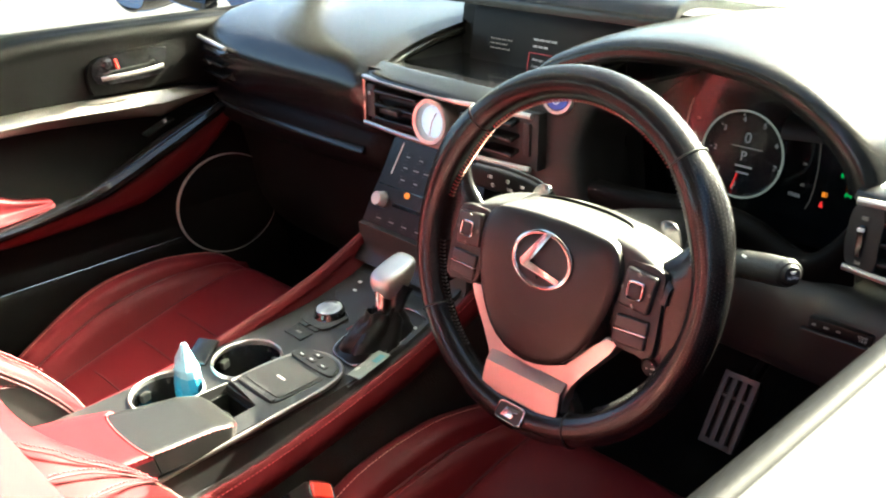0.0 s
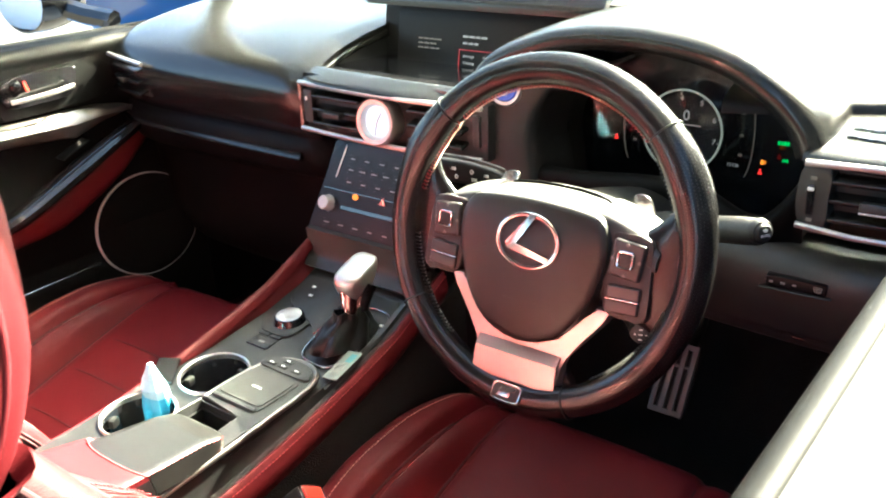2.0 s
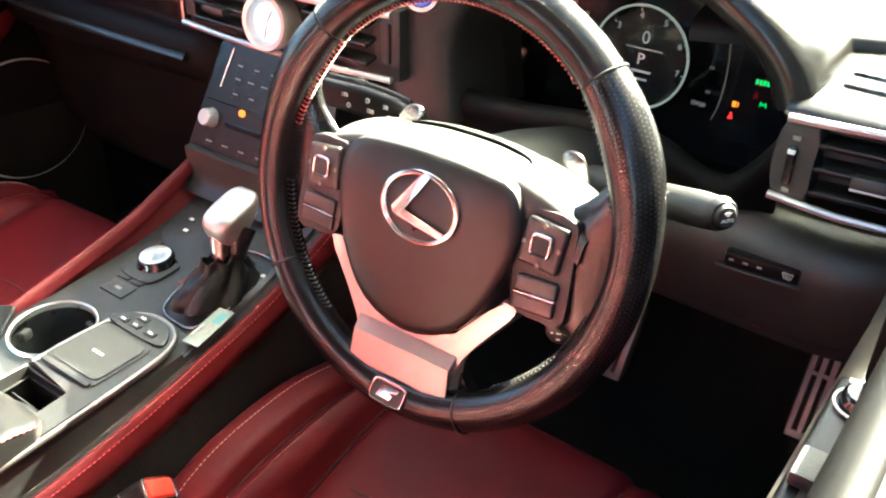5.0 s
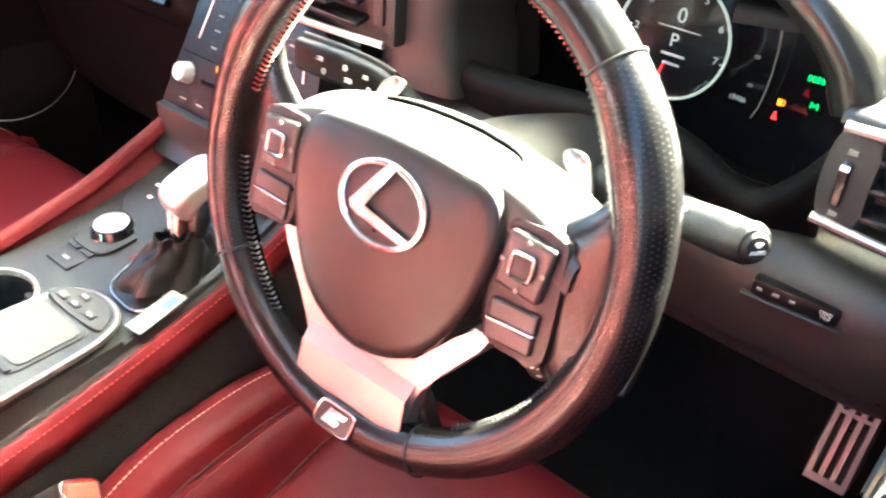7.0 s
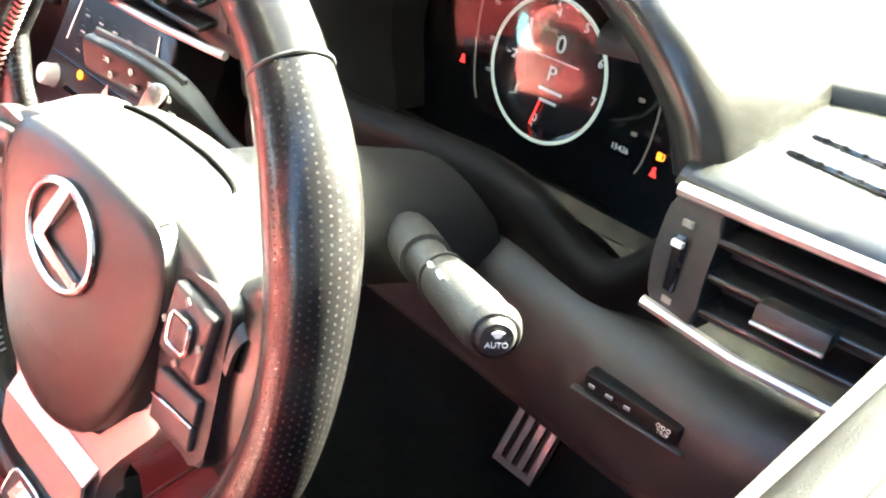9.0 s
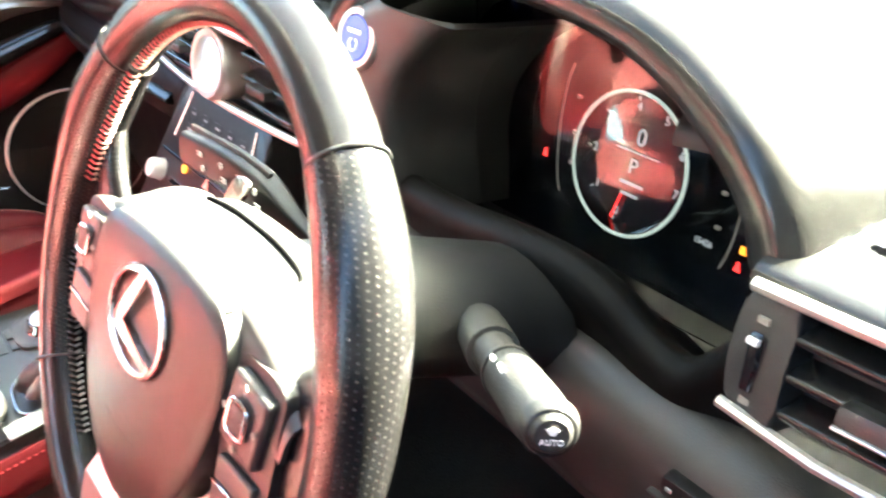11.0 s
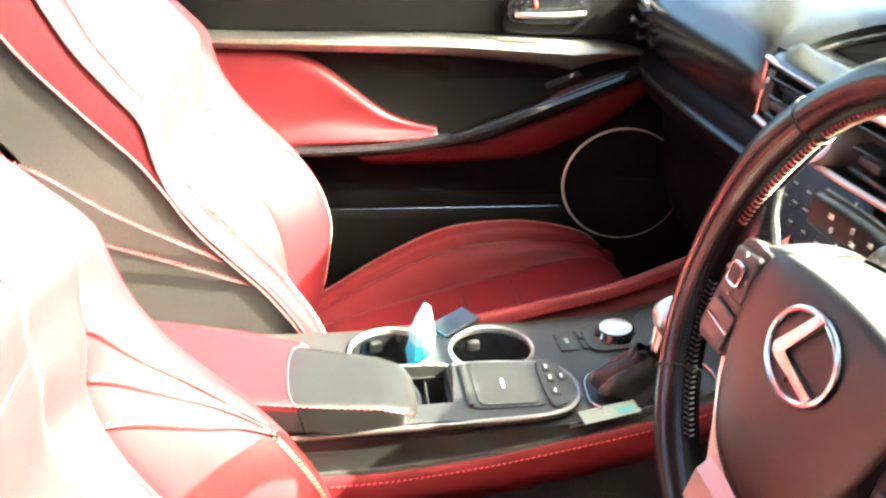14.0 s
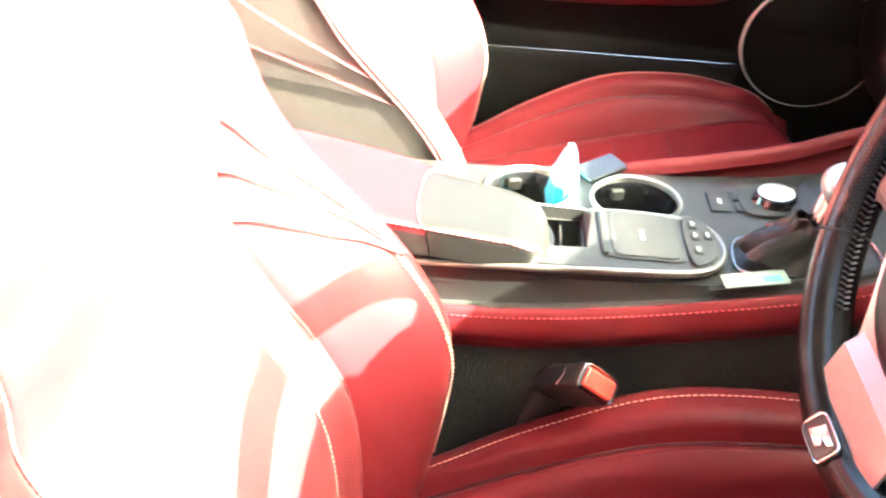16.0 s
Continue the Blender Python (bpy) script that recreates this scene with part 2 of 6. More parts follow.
def shell(a, thick, closed_v=False):
    h, w = a.shape[:2]
    du = np.gradient(a, axis=0)
    dv = (np.roll(a, -1, 1) - np.roll(a, 1, 1)) if closed_v else np.gradient(a, axis=1)
    nrm = np.cross(du, dv)
    nrm /= np.maximum(np.linalg.norm(nrm, axis=2, keepdims=True), 1e-9)
    bm = bmesh.new()
    uvl = bm.loops.layers.uv.new("UVMap")
    ulen = np.zeros((h, w))
    ulen[1:] = np.cumsum(np.linalg.norm(np.diff(a, axis=0), axis=2), axis=0)
    vlen = np.zeros((h, w))
    vlen[:, 1:] = np.cumsum(np.linalg.norm(np.diff(a, axis=1), axis=2), axis=1)
    front = [[bm.verts.new(a[i, j]) for j in range(w)] for i in range(h)]
    back = [[bm.verts.new(a[i, j] - thick * nrm[i, j]) for j in range(w)] for i in range(h)] if thick else None
    last = w if closed_v else w - 1
    for i in range(h - 1):
        for j in range(last):
            k = (j + 1) % w
            f = bm.faces.new((front[i][j], front[i + 1][j], front[i + 1][k], front[i][k]))
            for lp, (p, q) in zip(f.loops, ((i, j), (i + 1, j), (i + 1, k), (i, k))):
                lp[uvl].uv = (ulen[p, q], vlen[p, q] if q or j < w - 1 else vlen[p, w - 1])
            if back:
                bm.faces.new((back[i][j], back[i][k], back[i + 1][k], back[i + 1][j]))
    if back:
        for i in range(h - 1):
            for j in ((0, w - 1) if not closed_v else ()):
                bm.faces.new((front[i][j], back[i][j], back[i + 1][j], front[i + 1][j]) if j == 0 else
                             (front[i][j], front[i + 1][j], back[i + 1][j], back[i][j]))
        for j in range(last):
            k = (j + 1) % w
            bm.faces.new((front[0][j], front[0][k], back[0][k], back[0][j]))
            bm.faces.new((front[-1][j], back[-1][j], back[-1][k], front[-1][k]))
    return bm


def tube(pts, r, n=10, closed=False, flat=1.0, up=None, taper=None):
    """A swept rod along points. flat: its second width as a share of r. up: the way of the first width."""
    p = np.array(pts, float)
    k = len(p)
    tan = (np.roll(p, -1, 0) - np.roll(p, 1, 0)) if closed else np.gradient(p, axis=0)
    tan /= np.maximum(np.linalg.norm(tan, axis=1, keepdims=True), 1e-9)
    side = np.array(up if up is not None else (0.31, 0.22, 0.93), float)
    bm = bmesh.new()
    uvl = bm.loops.layers.uv.new("UVMap")
    along = np.concatenate([[0], np.cumsum(np.linalg.norm(np.diff(p, axis=0), axis=1))])
    rings = []
    for i in range(k):
        s = side - tan[i] * (side @ tan[i])
        s /= max(np.linalg.norm(s), 1e-9)
        if up is None:
            side = s
        b = np.cross(tan[i], s)
        rad = r * (taper[i] if taper is not None else 1.0)
        rings.append([bm.verts.new(p[i] + rad * (math.cos(2 * math.pi * j / n) * s + flat * math.sin(2 * math.pi * j / n) * b)) for j in range(n)])
    for i in range(k if closed else k - 1):
        q = (i + 1) % k
        for j in range(n):
            f = bm.faces.new((rings[i][j], rings[i][(j + 1) % n], rings[q][(j + 1) % n], rings[q][j]))
            a0, a1 = along[i], along[i + 1] if i + 1 < k else along[i] + np.linalg.norm(p[0] - p[-1])
            w = 2 * math.pi * r / n
            for lp, c in zip(f.loops, ((a0, j * w), (a0, (j + 1) * w), (a1, (j + 1) * w), (a1, j * w))):
                lp[uvl].uv = c
    if not closed:
        bm.faces.new(rings[0])
        bm.faces.new(rings[-1][::-1])
    return bm


def lathe(profile, n=32, m=None):
    """A body turned round z from (radius, height) pairs."""
    bm = bmesh.new()
    rings = []
    for r, z in profile:
        rings.append([bm.verts.new((r * math.cos(2 * math.pi * j / n), r * math.sin(2 * math.pi * j / n), z)) for j in range(n)] if r > 1e-6
                     else [bm.verts.new((0, 0, z))])
    for a, b in zip(rings, rings[1:]):
        for j in range(n):
            k = (j + 1) % n
            if len(a) == 1 and len(b) == 1:
                continue
            if len(a) == 1:
                bm.faces.new((a[0], b[j], b[k]))
            elif len(b) == 1:
                bm.faces.new((a[j], a[k], b[0]))
            else:
                bm.faces.new((a[j], a[k], b[k], b[j]))
    if m is not None:
        bm.transform(m)
    return bm


def rbox(sx, sy, sz, bev=0.003, seg=2, m=None):
    bm = bmesh.new()
    bmesh.ops.create_cube(bm, size=1.0)
    bmesh.ops.scale(bm, vec=(sx, sy, sz), verts=bm.verts)
    if bev:
        bmesh.ops.bevel(bm, geom=bm.edges[:], offset=min(bev, 0.45 * min(sx, sy, sz)), segments=seg, profile=0.6, affect='EDGES')
    if m is not None:
        bm.transform(m)
    return bm


def slab(outline, depth, bev=0.002, m=None, seg=2):
    """A plate: a closed outline in x, y, its top at z = 0, depth deep, its rim rounded."""
    bm = bmesh.new()
    top = [bm.verts.new((x, y, 0)) for x, y in outline]
    low = [bm.verts.new((x, y, -depth)) for x, y in outline]
    k = len(top)
    ft = bm.faces.new(top)
    bm.faces.new(low[::-1])
    for i in range(k):
        bm.faces.new((top[i], low[i], low[(i + 1) % k], top[(i + 1) % k]))
    if bev:
        bmesh.ops.bevel(bm, geom=list(ft.edges), offset=bev, segments=seg, profile=0.6, affect='EDGES')
    bmesh.ops.triangulate(bm, faces=[f for f in bm.faces if len(f.verts) > 4])
    if m is not None:
        bm.transform(m)
    return bm


def ring_outline(rx, ry, n=32, power=2.0):
    out = []
    for j in range(n):
        a = 2 * math.pi * j / n
        c, s = math.cos(a), math.sin(a)
        out.append((rx * math.copysign(abs(c) ** (2 / power), c), ry * math.copysign(abs(s) ** (2 / power), s)))
    return out


def join(*bms):
    """One bmesh of several."""
    out = bmesh.new()
    for b in bms:
        me = bpy.data.meshes.new("t")
        b.to_mesh(me)
        b.free()
        out.from_mesh(me)
        bpy.data.meshes.remove(me)
    return out


def stitches(pts, length=0.004, gap=0.0025, r=0.0006, lift=(0, 0, 0.0006)):
    """A row of thread along a path."""
    p = np.array(pts, float) + np.array(lift)
    d = np.concatenate([[0], np.cumsum(np.linalg.norm(np.diff(p, axis=0), axis=1))])
    verts, faces = [], []
    s = 0.0
    while s + length < d[-1]:
        a = np.array([np.interp(s, d, p[:, i]) for i in range(3)])
        b = np.array([np.interp(s + length, d, p[:, i]) for i in range(3)])
        w = (b - a) / max(np.linalg.norm(b - a), 1e-9)
        u = np.cross(w, (0.3, 0.2, 0.93))
        u /= max(np.linalg.norm(u), 1e-9)
        v = np.cross(w, u)
        base = len(verts)
        for c in (a, b):
            for k in range(4):
                an = math.pi / 4 + k * math.pi / 2
                verts.append(c + r * (math.cos(an) * u + math.sin(an) * v))
        faces += [(base + k, base + (k + 1) % 4, base + 4 + (k + 1) % 4, base + 4 + k) for k in range(4)]
        faces += [(base, base + 3, base + 2, base + 1), (base + 4, base + 5, base + 6, base + 7)]
        s += length + gap
    bm = bmesh.new()
    vs = [bm.verts.new(v) for v in verts]
    for f in faces:
        bm.faces.new([vs[i] for i in f])
    return bm


def lettering(text, size, m, depth=0.0003):
    """Words in the built-in font, as a mesh."""
    cu = bpy.data.curves.new("text", 'FONT')
    cu.body, cu.size, cu.extrude, cu.align_x, cu.align_y = text, size, depth, 'CENTER', 'CENTER'
    ob = bpy.data.objects.new("text", cu)
    scene.collection.objects.link(ob)
    me = bpy.data.meshes.new_from_object(ob.evaluated_get(bpy.context.evaluated_depsgraph_get()))
    bm = bmesh.new()
    bm.from_mesh(me)
    bpy.data.objects.remove(ob)
    bpy.data.meshes.remove(me)
    bm.transform(m)
    return bm


def facing(at, normal, up=(0, 0, 1), spin=0):
    """A frame whose z looks along normal and whose y leans to up."""
    z = Vector(normal).normalized()
    x = Vector(up).cross(z).normalized()
    y = z.cross(x)
    m = Matrix((x, y, z)).transposed().to_4x4()
    m.translation = at
    return m @ pose(0, 0, 0, 0, 0, spin)


# ---------------------------------------------------------------- setting
def sheet(x0, x1, y0, y1, z, thick):
    return rbox(x1 - x0, y1 - y0, thick, 0, 1, pose((x0 + x1) / 2, (y0 + y1) / 2, z - thick / 2))


structure("ground", sheet(-2000, 2000, -2000, 2000, -0.30, 0.2), M_ASPHALT, "grey asphalt parking ground under the car", "ground")
floor_profile = [(-1.45, 0.10), (-1.0, 0.06), (-0.8, 0.0), (-0.2, 0.0), (0.42, 0.0), (0.58, 0.04), (0.74, 0.22), (0.80, 0.45), (0.80, 0.70)]
structure("floor", net([[(x, y, z) for y, z in floor_profile] for x in (-0.76, -0.3, 0.3, 0.76)], 2, 4, 0.03), M_CARPET,
          "black carpet on the car floor and toe board", "carpet")
structure("wall_rear", net([[(x, -1.42, z) for z in (0.05, 0.4, 0.8)] for x in (-0.76, 0, 0.76)], 2, 2, 0.03), M_DARK,
          "dark trim closing the cabin behind the seats", "trim")
roof_rows = [[(-0.58, y, z - 0.075), (-0.50, y, z - 0.02), (-0.3, y, z), (0, y, z + 0.012), (0.3, y, z), (0.50, y, z - 0.02), (0.58, y, z - 0.075)]
             for y, z in ((-1.05, 1.06), (-0.7, 1.12), (-0.45, 1.145), (-0.15, 1.125))]
structure("ceiling", net(roof_rows, 3, 3, -0.03), M_HEADLINER, "pale grey cloth headliner of the car roof", "ceiling")
structure("roof_skin", net([[(x, y, z + 0.045) for x, y, z in r] for r in roof_rows], 3, 3, -0.004), M_BODY, "white painted steel roof skin", "roof")
ws_rows = [[(-0.66 * k, y, z - 0.05), (-0.35 * k, y + 0.02, z - 0.008), (0, y + 0.03, z), (0.35 * k, y + 0.02, z - 0.008), (0.66 * k, y, z - 0.05)]
           for y, z, k in ((0.78, 0.79, 1.0), (0.52, 0.93, 0.95), (0.22, 1.055, 0.88), (-0.15, 1.135, 0.82))]
windscreen = structure("window_1", net(ws_rows, 3, 3, 0.005), M_GLASS, "clear laminated windscreen in front of the dashboard", "windscreen")
windscreen.visible_shadow = False
rw = structure("window_2", net([[(x * k, y, z) for x in (-0.6, -0.2, 0.2, 0.6)] for y, z, k in ((-1.42, 0.80, 1.0), (-1.25, 0.95, 0.95), (-1.05, 1.08, 0.9))], 3, 3, 0.005),
               M_GLASS, "clear rear window behind the seats", "rear window")
rw.visible_shadow = False
for s, nm in ((-1, "pillar_left"), (1, "pillar_right")):
    # Left pillar leans in and is thickened to keep sun off the passenger door.
    path = spline([(s * 0.760, 0.76, 0.665), (s * 0.745, 0.64, 0.755), (s * 0.725, 0.50, 0.865), (s * (0.625 if s < 0 else 0.68), 0.27, 0.99), (s * (0.545 if s < 0 else 0.61), 0.02, 1.06), (s * (0.535 if s < 0 else 0.59), -0.15, 1.075)], 5)
    structure(nm, tube(path, 0.034, 12, up=(1, 0, 0), flat=0.75, taper=np.interp(np.arange(len(path)), [0, 4, 8, 10, 14, 20, 25], [2.2, 2.0, 1.1, 1.05, 2.7 if s < 0 else 1.0, 2.7 if s < 0 else 1.0, 1.0])), M_DARK, "dark trimmed windscreen pillar", "pillar")
    path = spline([(s * 0.70, -1.30, 0.74), (s * 0.66, -1.2, 0.9), (s * 0.60, -1.05, 1.0)], 5)
    structure("pillar_rear_left" if s < 0 else "pillar_rear_right", tube(path, 0.07, 10, up=(0, 1, 0), flat=0.5), M_DARK, "dark trimmed rear pillar", "pillar")
    sill = net([[(s * x, y, z) for x, z in ((0.62, 0.0), (0.64, 0.05), (0.68, 0.075), (0.74, 0.075), (0.76, 0.0))] for y in (-1.3, -0.4, 0.55)], 3, 3, 0.01)
    structure("sill_left" if s < 0 else "sill_right", sill, M_DARK, "black plastic door sill beside the carpet", "sill")


# Added wall, out of view, that blocks sky light from the driver side.
structure("light_blocker_east", rbox(0.2, 9.0, 3.4, 0.01, 1, pose(2.15, -1.6, 1.4)), material("blocker_wall", (0.10, 0.098, 0.095), 0.9, scale=8, mix=0.4, bump=0.5, bump_scale=120),
          "unseen dark wall added to block light beside the car", "wall")
structure("bulkhead", net([[(x, y, z) for y, z in ((0.80, 0.05), (0.805, 0.4), (0.80, 0.70), (0.79, 0.725))] for x in (-0.77, 0, 0.77)], 2, 2, -0.03), M_DARK,
          "dark bulkhead in front of the footwells", "bulkhead")
structure("cowl", net([[(x, y, z) for y, z in ((0.68, 0.69), (0.74, 0.715), (0.80, 0.73), (1.0, 0.70))] for x in (-0.77, 0, 0.77)], 2, 2, 0.02), M_DARK,
          "dark cowl panel under the windscreen", "cowl")
for s in (-1, 1):
    structure("kick_panel_left" if s < 0 else "kick_panel_right", net([[(s * 0.735, y, z) for z in (0.0, 0.35, 0.72)] for y in (0.36, 0.6, 0.82)], 2, 2, 0.02), M_DARK,
              "dark kick panel beside the footwell", "trim")


# ---------------------------------------------------------------- doors
def door(s, name, label):
    d = thing(name, label, "door", (s * 0.72, 0.0, 0.1), kind="structure")
    BASE[d] = pose(s * 0.72 - (0.03 if s > 0 else 0.0), 0.0, 0.1)

    def side(x):
        return Matrix(((0, 0, -s, s * x), (1, 0, 0, 0), (0, 1, 0, 0), (0, 0, 0, 1)))

    prof = [(0.722, 0.702), (0.716, 0.692), (0.695, 0.684), (0.65, 0.680), (0.612, 0.686), (0.56, 0.705), (0.47, 0.708), (0.40, 0.70), (0.33, 0.712), (0.30, 0.705), (0.20, 0.70), (0.09, 0.695)]

    def upper(y):
        if s > 0:
            return prof
        zc = float(np.interp(y, [-0.95, -0.38, -0.22, -0.06, 0.10, 0.4], [0.630, 0.669, 0.686, 0.711, 0.714, 0.714]))
        return [(0.722, 0.702), ((0.722 + zc) / 2, 0.691), (zc + 0.002, 0.6795), (zc - 0.004, 0.6790), (zc - 0.018, 0.6835), (0.612 + (zc - 0.63) * 0.3, 0.690), (0.56, 0.705)] + prof[6:]

    part("panel", net([[(s * (x - 0.035 * max(0, (y - 0.2) / 0.25)), y, z) for z, x in upper(y)] for y in (-0.95, -0.6, -0.38, -0.2, -0.06, 0.1, 0.25, 0.40)], 3, 3, 0.012),
         M_DOOR, d, "dark grey grained upper door trim")
    part("belt_cap", net([[(s * x, y, z) for x, z in (((0.690, 0.714), (0.697, 0.722), (0.708, 0.724), (0.728, 0.724), (0.74, 0.718)) if s < 0 else ((0.686, 0.712), (0.689, 0.719), (0.694, 0.721), (0.698, 0.720), (0.700, 0.715)))] for y in (-0.95, -0.2, 0.42)], 2, 3, 0.006),
         M_DOOR, d)
    part("window_seal", tube([(s * (0.748 if s < 0 else 0.7025), y, 0.721) for y in (-0.95, -0.2, 0.45)], 0.008 if s < 0 else 0.004, 8), M_RUBBER, d, "black rubber window seal")
    part("outer_skin", net([[(s * x, y, z) for x, z in ((0.757 if s < 0 else 0.708, 0.720), (0.775 if s < 0 else 0.735, 0.7235 if s > 0 else 0.718), (0.80 if s < 0 else 0.775, 0.705 if s > 0 else 0.69), (0.84, 0.55), (0.86, 0.30), (0.83, 0.05), (0.78, -0.08))] for y in (-0.95, -0.2, 0.5)], 2, 3, 0.01),
         M_BODY, d, "white painted outer door skin")
    # handle
    bez = slab([(0.155 + x * 1.0, 0.656 + y) for x, y in spline([(-0.128, -0.03), (-0.118, 0.022), (0.0, 0.036), (0.12, 0.044), (0.128, 0.034), (0.09, -0.02), (0.05, -0.034), (-0.1, -0.038)], 5, True)], 0.012, 0.004, side(0.667))
    bz = part("handle_bezel", bez, M_DOOR, d)
    if s < 0:
        part("handle_pocket", slab([(0.1 + x, 0.661 + y) for x, y in spline([(-0.062, -0.022), (-0.055, 0.02), (0.062, 0.026), (0.072, 0.015), (0.058, -0.02), (0, -0.026)], 4, True)], 0.004, 0.0015, side(0.663)), M_GLOSS, bz, "black door handle recess")
        part("handle_lever", tube(spline([(s * 0.655, 0.043, 0.648), (s * 0.647, 0.07, 0.650), (s * 0.645, 0.12, 0.653), (s * 0.650, 0.158, 0.656)], 5), 0.0042, 8, flat=0.6, up=(0, 0, 1)), M_SILVER, bz, "satin silver inside door lever")
        part("lock_knob", lathe([(0, 0.006), (0.006, 0.0054), (0.0090, 0.003), (0.0098, -0.002)], 24, facing((s * 0.660, 0.058, 0.6725), (1, 0, 0.1))), M_GLOSS, bz)
        part("lock_mark", rbox(0.004, 0.006, 0.019, 0.001, 1, pose(s * 0.659, 0.0755, 0.6695, 14, 0, 0)), M_BUCKLE_RED, bz, "red unlocked mark")
    # trims
    # silver strip: a bright upper facet and a lower one turned down, ending in a pointed wedge
    sil = []
    for y in (-0.95, -0.6, -0.38, -0.2, -0.066, 0.05, 0.12, 0.143, 0.152, 0.175, 0.205, 0.235, 0.255, 0.268):
        zt = float(np.interp(y, [-0.95, -0.38, -0.066, 0.16, 0.21, 0.255, 0.268], [0.593, 0.599, 0.608, 0.607, 0.605, 0.598, 0.594]))
        zb = float(np.interp(y, [-0.95, -0.38, -0.066, 0.10, 0.143, 0.152, 0.205, 0.255, 0.268], [0.578, 0.580, 0.581, 0.572, 0.565, 0.567, 0.583, 0.592, 0.593]))
        zm = zt - 0.40 * (zt - zb)
        sil.append([(s * x, y, z) for x, z in ((0.680, zt), (0.664, zt - 0.0004), (0.650, zm + 0.0012), (0.6485, zm - 0.0008), (0.657, zb + 0.002), (0.659, zb + 0.0004), (0.680, zb))])
    part("silver_strip", net(sil, 2, 1, 0.003), M_STRIP, d, "satin silver trim strip along the door")

    def padded(ys, top, low, shape):
        """A stuffed panel between two edges of the door, proud by the shape's inner face."""
        out = []
        for y in ys:
            zt, zb = float(np.interp(y, *zip(*top))), float(np.interp(y, *zip(*low)))
            k = min(1.0, max(0.02, (zt - zb) / 0.05)) ** 0.5
            out.append([(s * (0.692 - (0.692 - x) * (0.45 + 0.55 * k)), y, zt + (zb - zt) * f) for f, x in shape])
        return net(out, 2, 3, 0.003)

    r = part("red_insert", padded((-0.95, -0.7, -0.5, -0.42, -0.335, -0.30, -0.266, -0.235, -0.203, -0.175, -0.148, -0.12, -0.10, -0.085, -0.076, -0.0705),
                                  [(-0.95, 0.574), (-0.44, 0.574), (-0.335, 0.570), (-0.30, 0.562), (-0.266, 0.548), (-0.235, 0.526), (-0.203, 0.502), (-0.175, 0.4825), (-0.148, 0.467), (-0.12, 0.457), (-0.10, 0.452), (-0.076, 0.4475), (-0.070, 0.4445)],
                                  [(-0.95, 0.408), (-0.30, 0.418), (-0.186, 0.428), (-0.10, 0.437), (-0.076, 0.4405), (-0.070, 0.4435)],
                                  ((0.0, 0.692), (0.02, 0.680), (0.10, 0.6715), (0.4, 0.6725), (0.68, 0.670), (0.86, 0.659), (0.95, 0.655), (0.99, 0.662), (1.0, 0.692))), M_RED, d, "bright red leather door insert")
    for k in (0.0, 0.016):
        part("pocket_seam", tube([(s * 0.701, y, z - k) for y, z in spline([(-0.34, 0.566), (-0.1, 0.566), (0.03, 0.564), (0.10, 0.550), (0.13, 0.535)], 5)], 0.0055 - 0.1 * k, 10), M_BLACK_LEATHER, d)
    xo = 0.0 if s < 0 else 0.034
    arm = spline([(xo + s * 0.626, 0.275, 0.577), (xo + s * 0.632, 0.215, 0.552), (xo + s * 0.635, 0.115, 0.508), (xo + s * 0.637, 0.02, 0.465), (xo + s * 0.640, -0.06, 0.440), (xo + s * 0.648, -0.2, 0.416), (xo + s * 0.655, -0.5, 0.402), (xo + s * 0.66, -0.93, 0.40)], 5)
    tap = np.interp(np.arange(len(arm)), [0, 3, 9, 16, 22, len(arm)], [0.25, 0.7, 1.0, 0.9, 0.55, 0.5])
    a = part("armrest", tube(arm, 0.030 if s < 0 else 0.017, 14, flat=0.62, up=(s, 0, -0.25), taper=tap), M_GLOSS, d, "glossy black armrest cap with a window switch")
    part("switch_plate", rbox(0.026, 0.060, 0.004, 0.0015, 2, pose(s * 0.655, 0.135, 0.5455, 22, 0, 0)), M_STACK, a)
    for k in (0, 1):
        part("switch_mark", rbox(0.004, 0.006, 0.001, 0.0004, 1, pose(s * (0.650 + 0.008 * k), 0.146 + 0.004 * k, 0.5525 + 0.0015 * k, 22, 0, 0)), M_WHITE_MARK, a)
    low = padded((-0.20, -0.195, -0.186, -0.16, -0.11, -0.052, 0.006, 0.09, 0.146, 0.20, 0.24, 0.27, 0.285, 0.297),
                 [(-0.20, 0.398), (-0.186, 0.407), (-0.11, 0.420), (0.006, 0.440), (0.142, 0.492), (0.22, 0.536), (0.285, 0.566), (0.297, 0.560)],
                 [(-0.20, 0.396), (-0.19, 0.390), (-0.16, 0.388), (-0.052, 0.393), (0.09, 0.408), (0.146, 0.432), (0.22, 0.468), (0.285, 0.523), (0.297, 0.538)],
                 ((0.0, 0.690), (0.03, 0.658), (0.2, 0.6475), (0.6, 0.650), (0.9, 0.659), (0.98, 0.668), (1.0, 0.692)))
    part("red_lower_insert", low, M_RED, d, "red leather lower door wedge")
    sp = part("speaker_cloth", lathe([(0, 0.002), (0.06, 0.003), (0.098, 0.006), (0.104, 0.004), (0.105, -0.02)], 48, Matrix(((-0.12 * s, 0, -s, s * 0.718), (1, 0, 0, 0), (0, 1, 0, 0), (0, 0, 0, 1))) @ pose(0.272, 0.354, 0)), M_GRILLE, d, "black speaker grille in the door")
    ring = [(s * (0.686 - 0.12 * (0.107 + 0.107 * math.cos(2 * math.pi * j / 64))), 0.272 + 0.107 * math.cos(2 * math.pi * j / 64), 0.354 + 0.104 * math.sin(2 * math.pi * j / 64)) for j in range(64)]
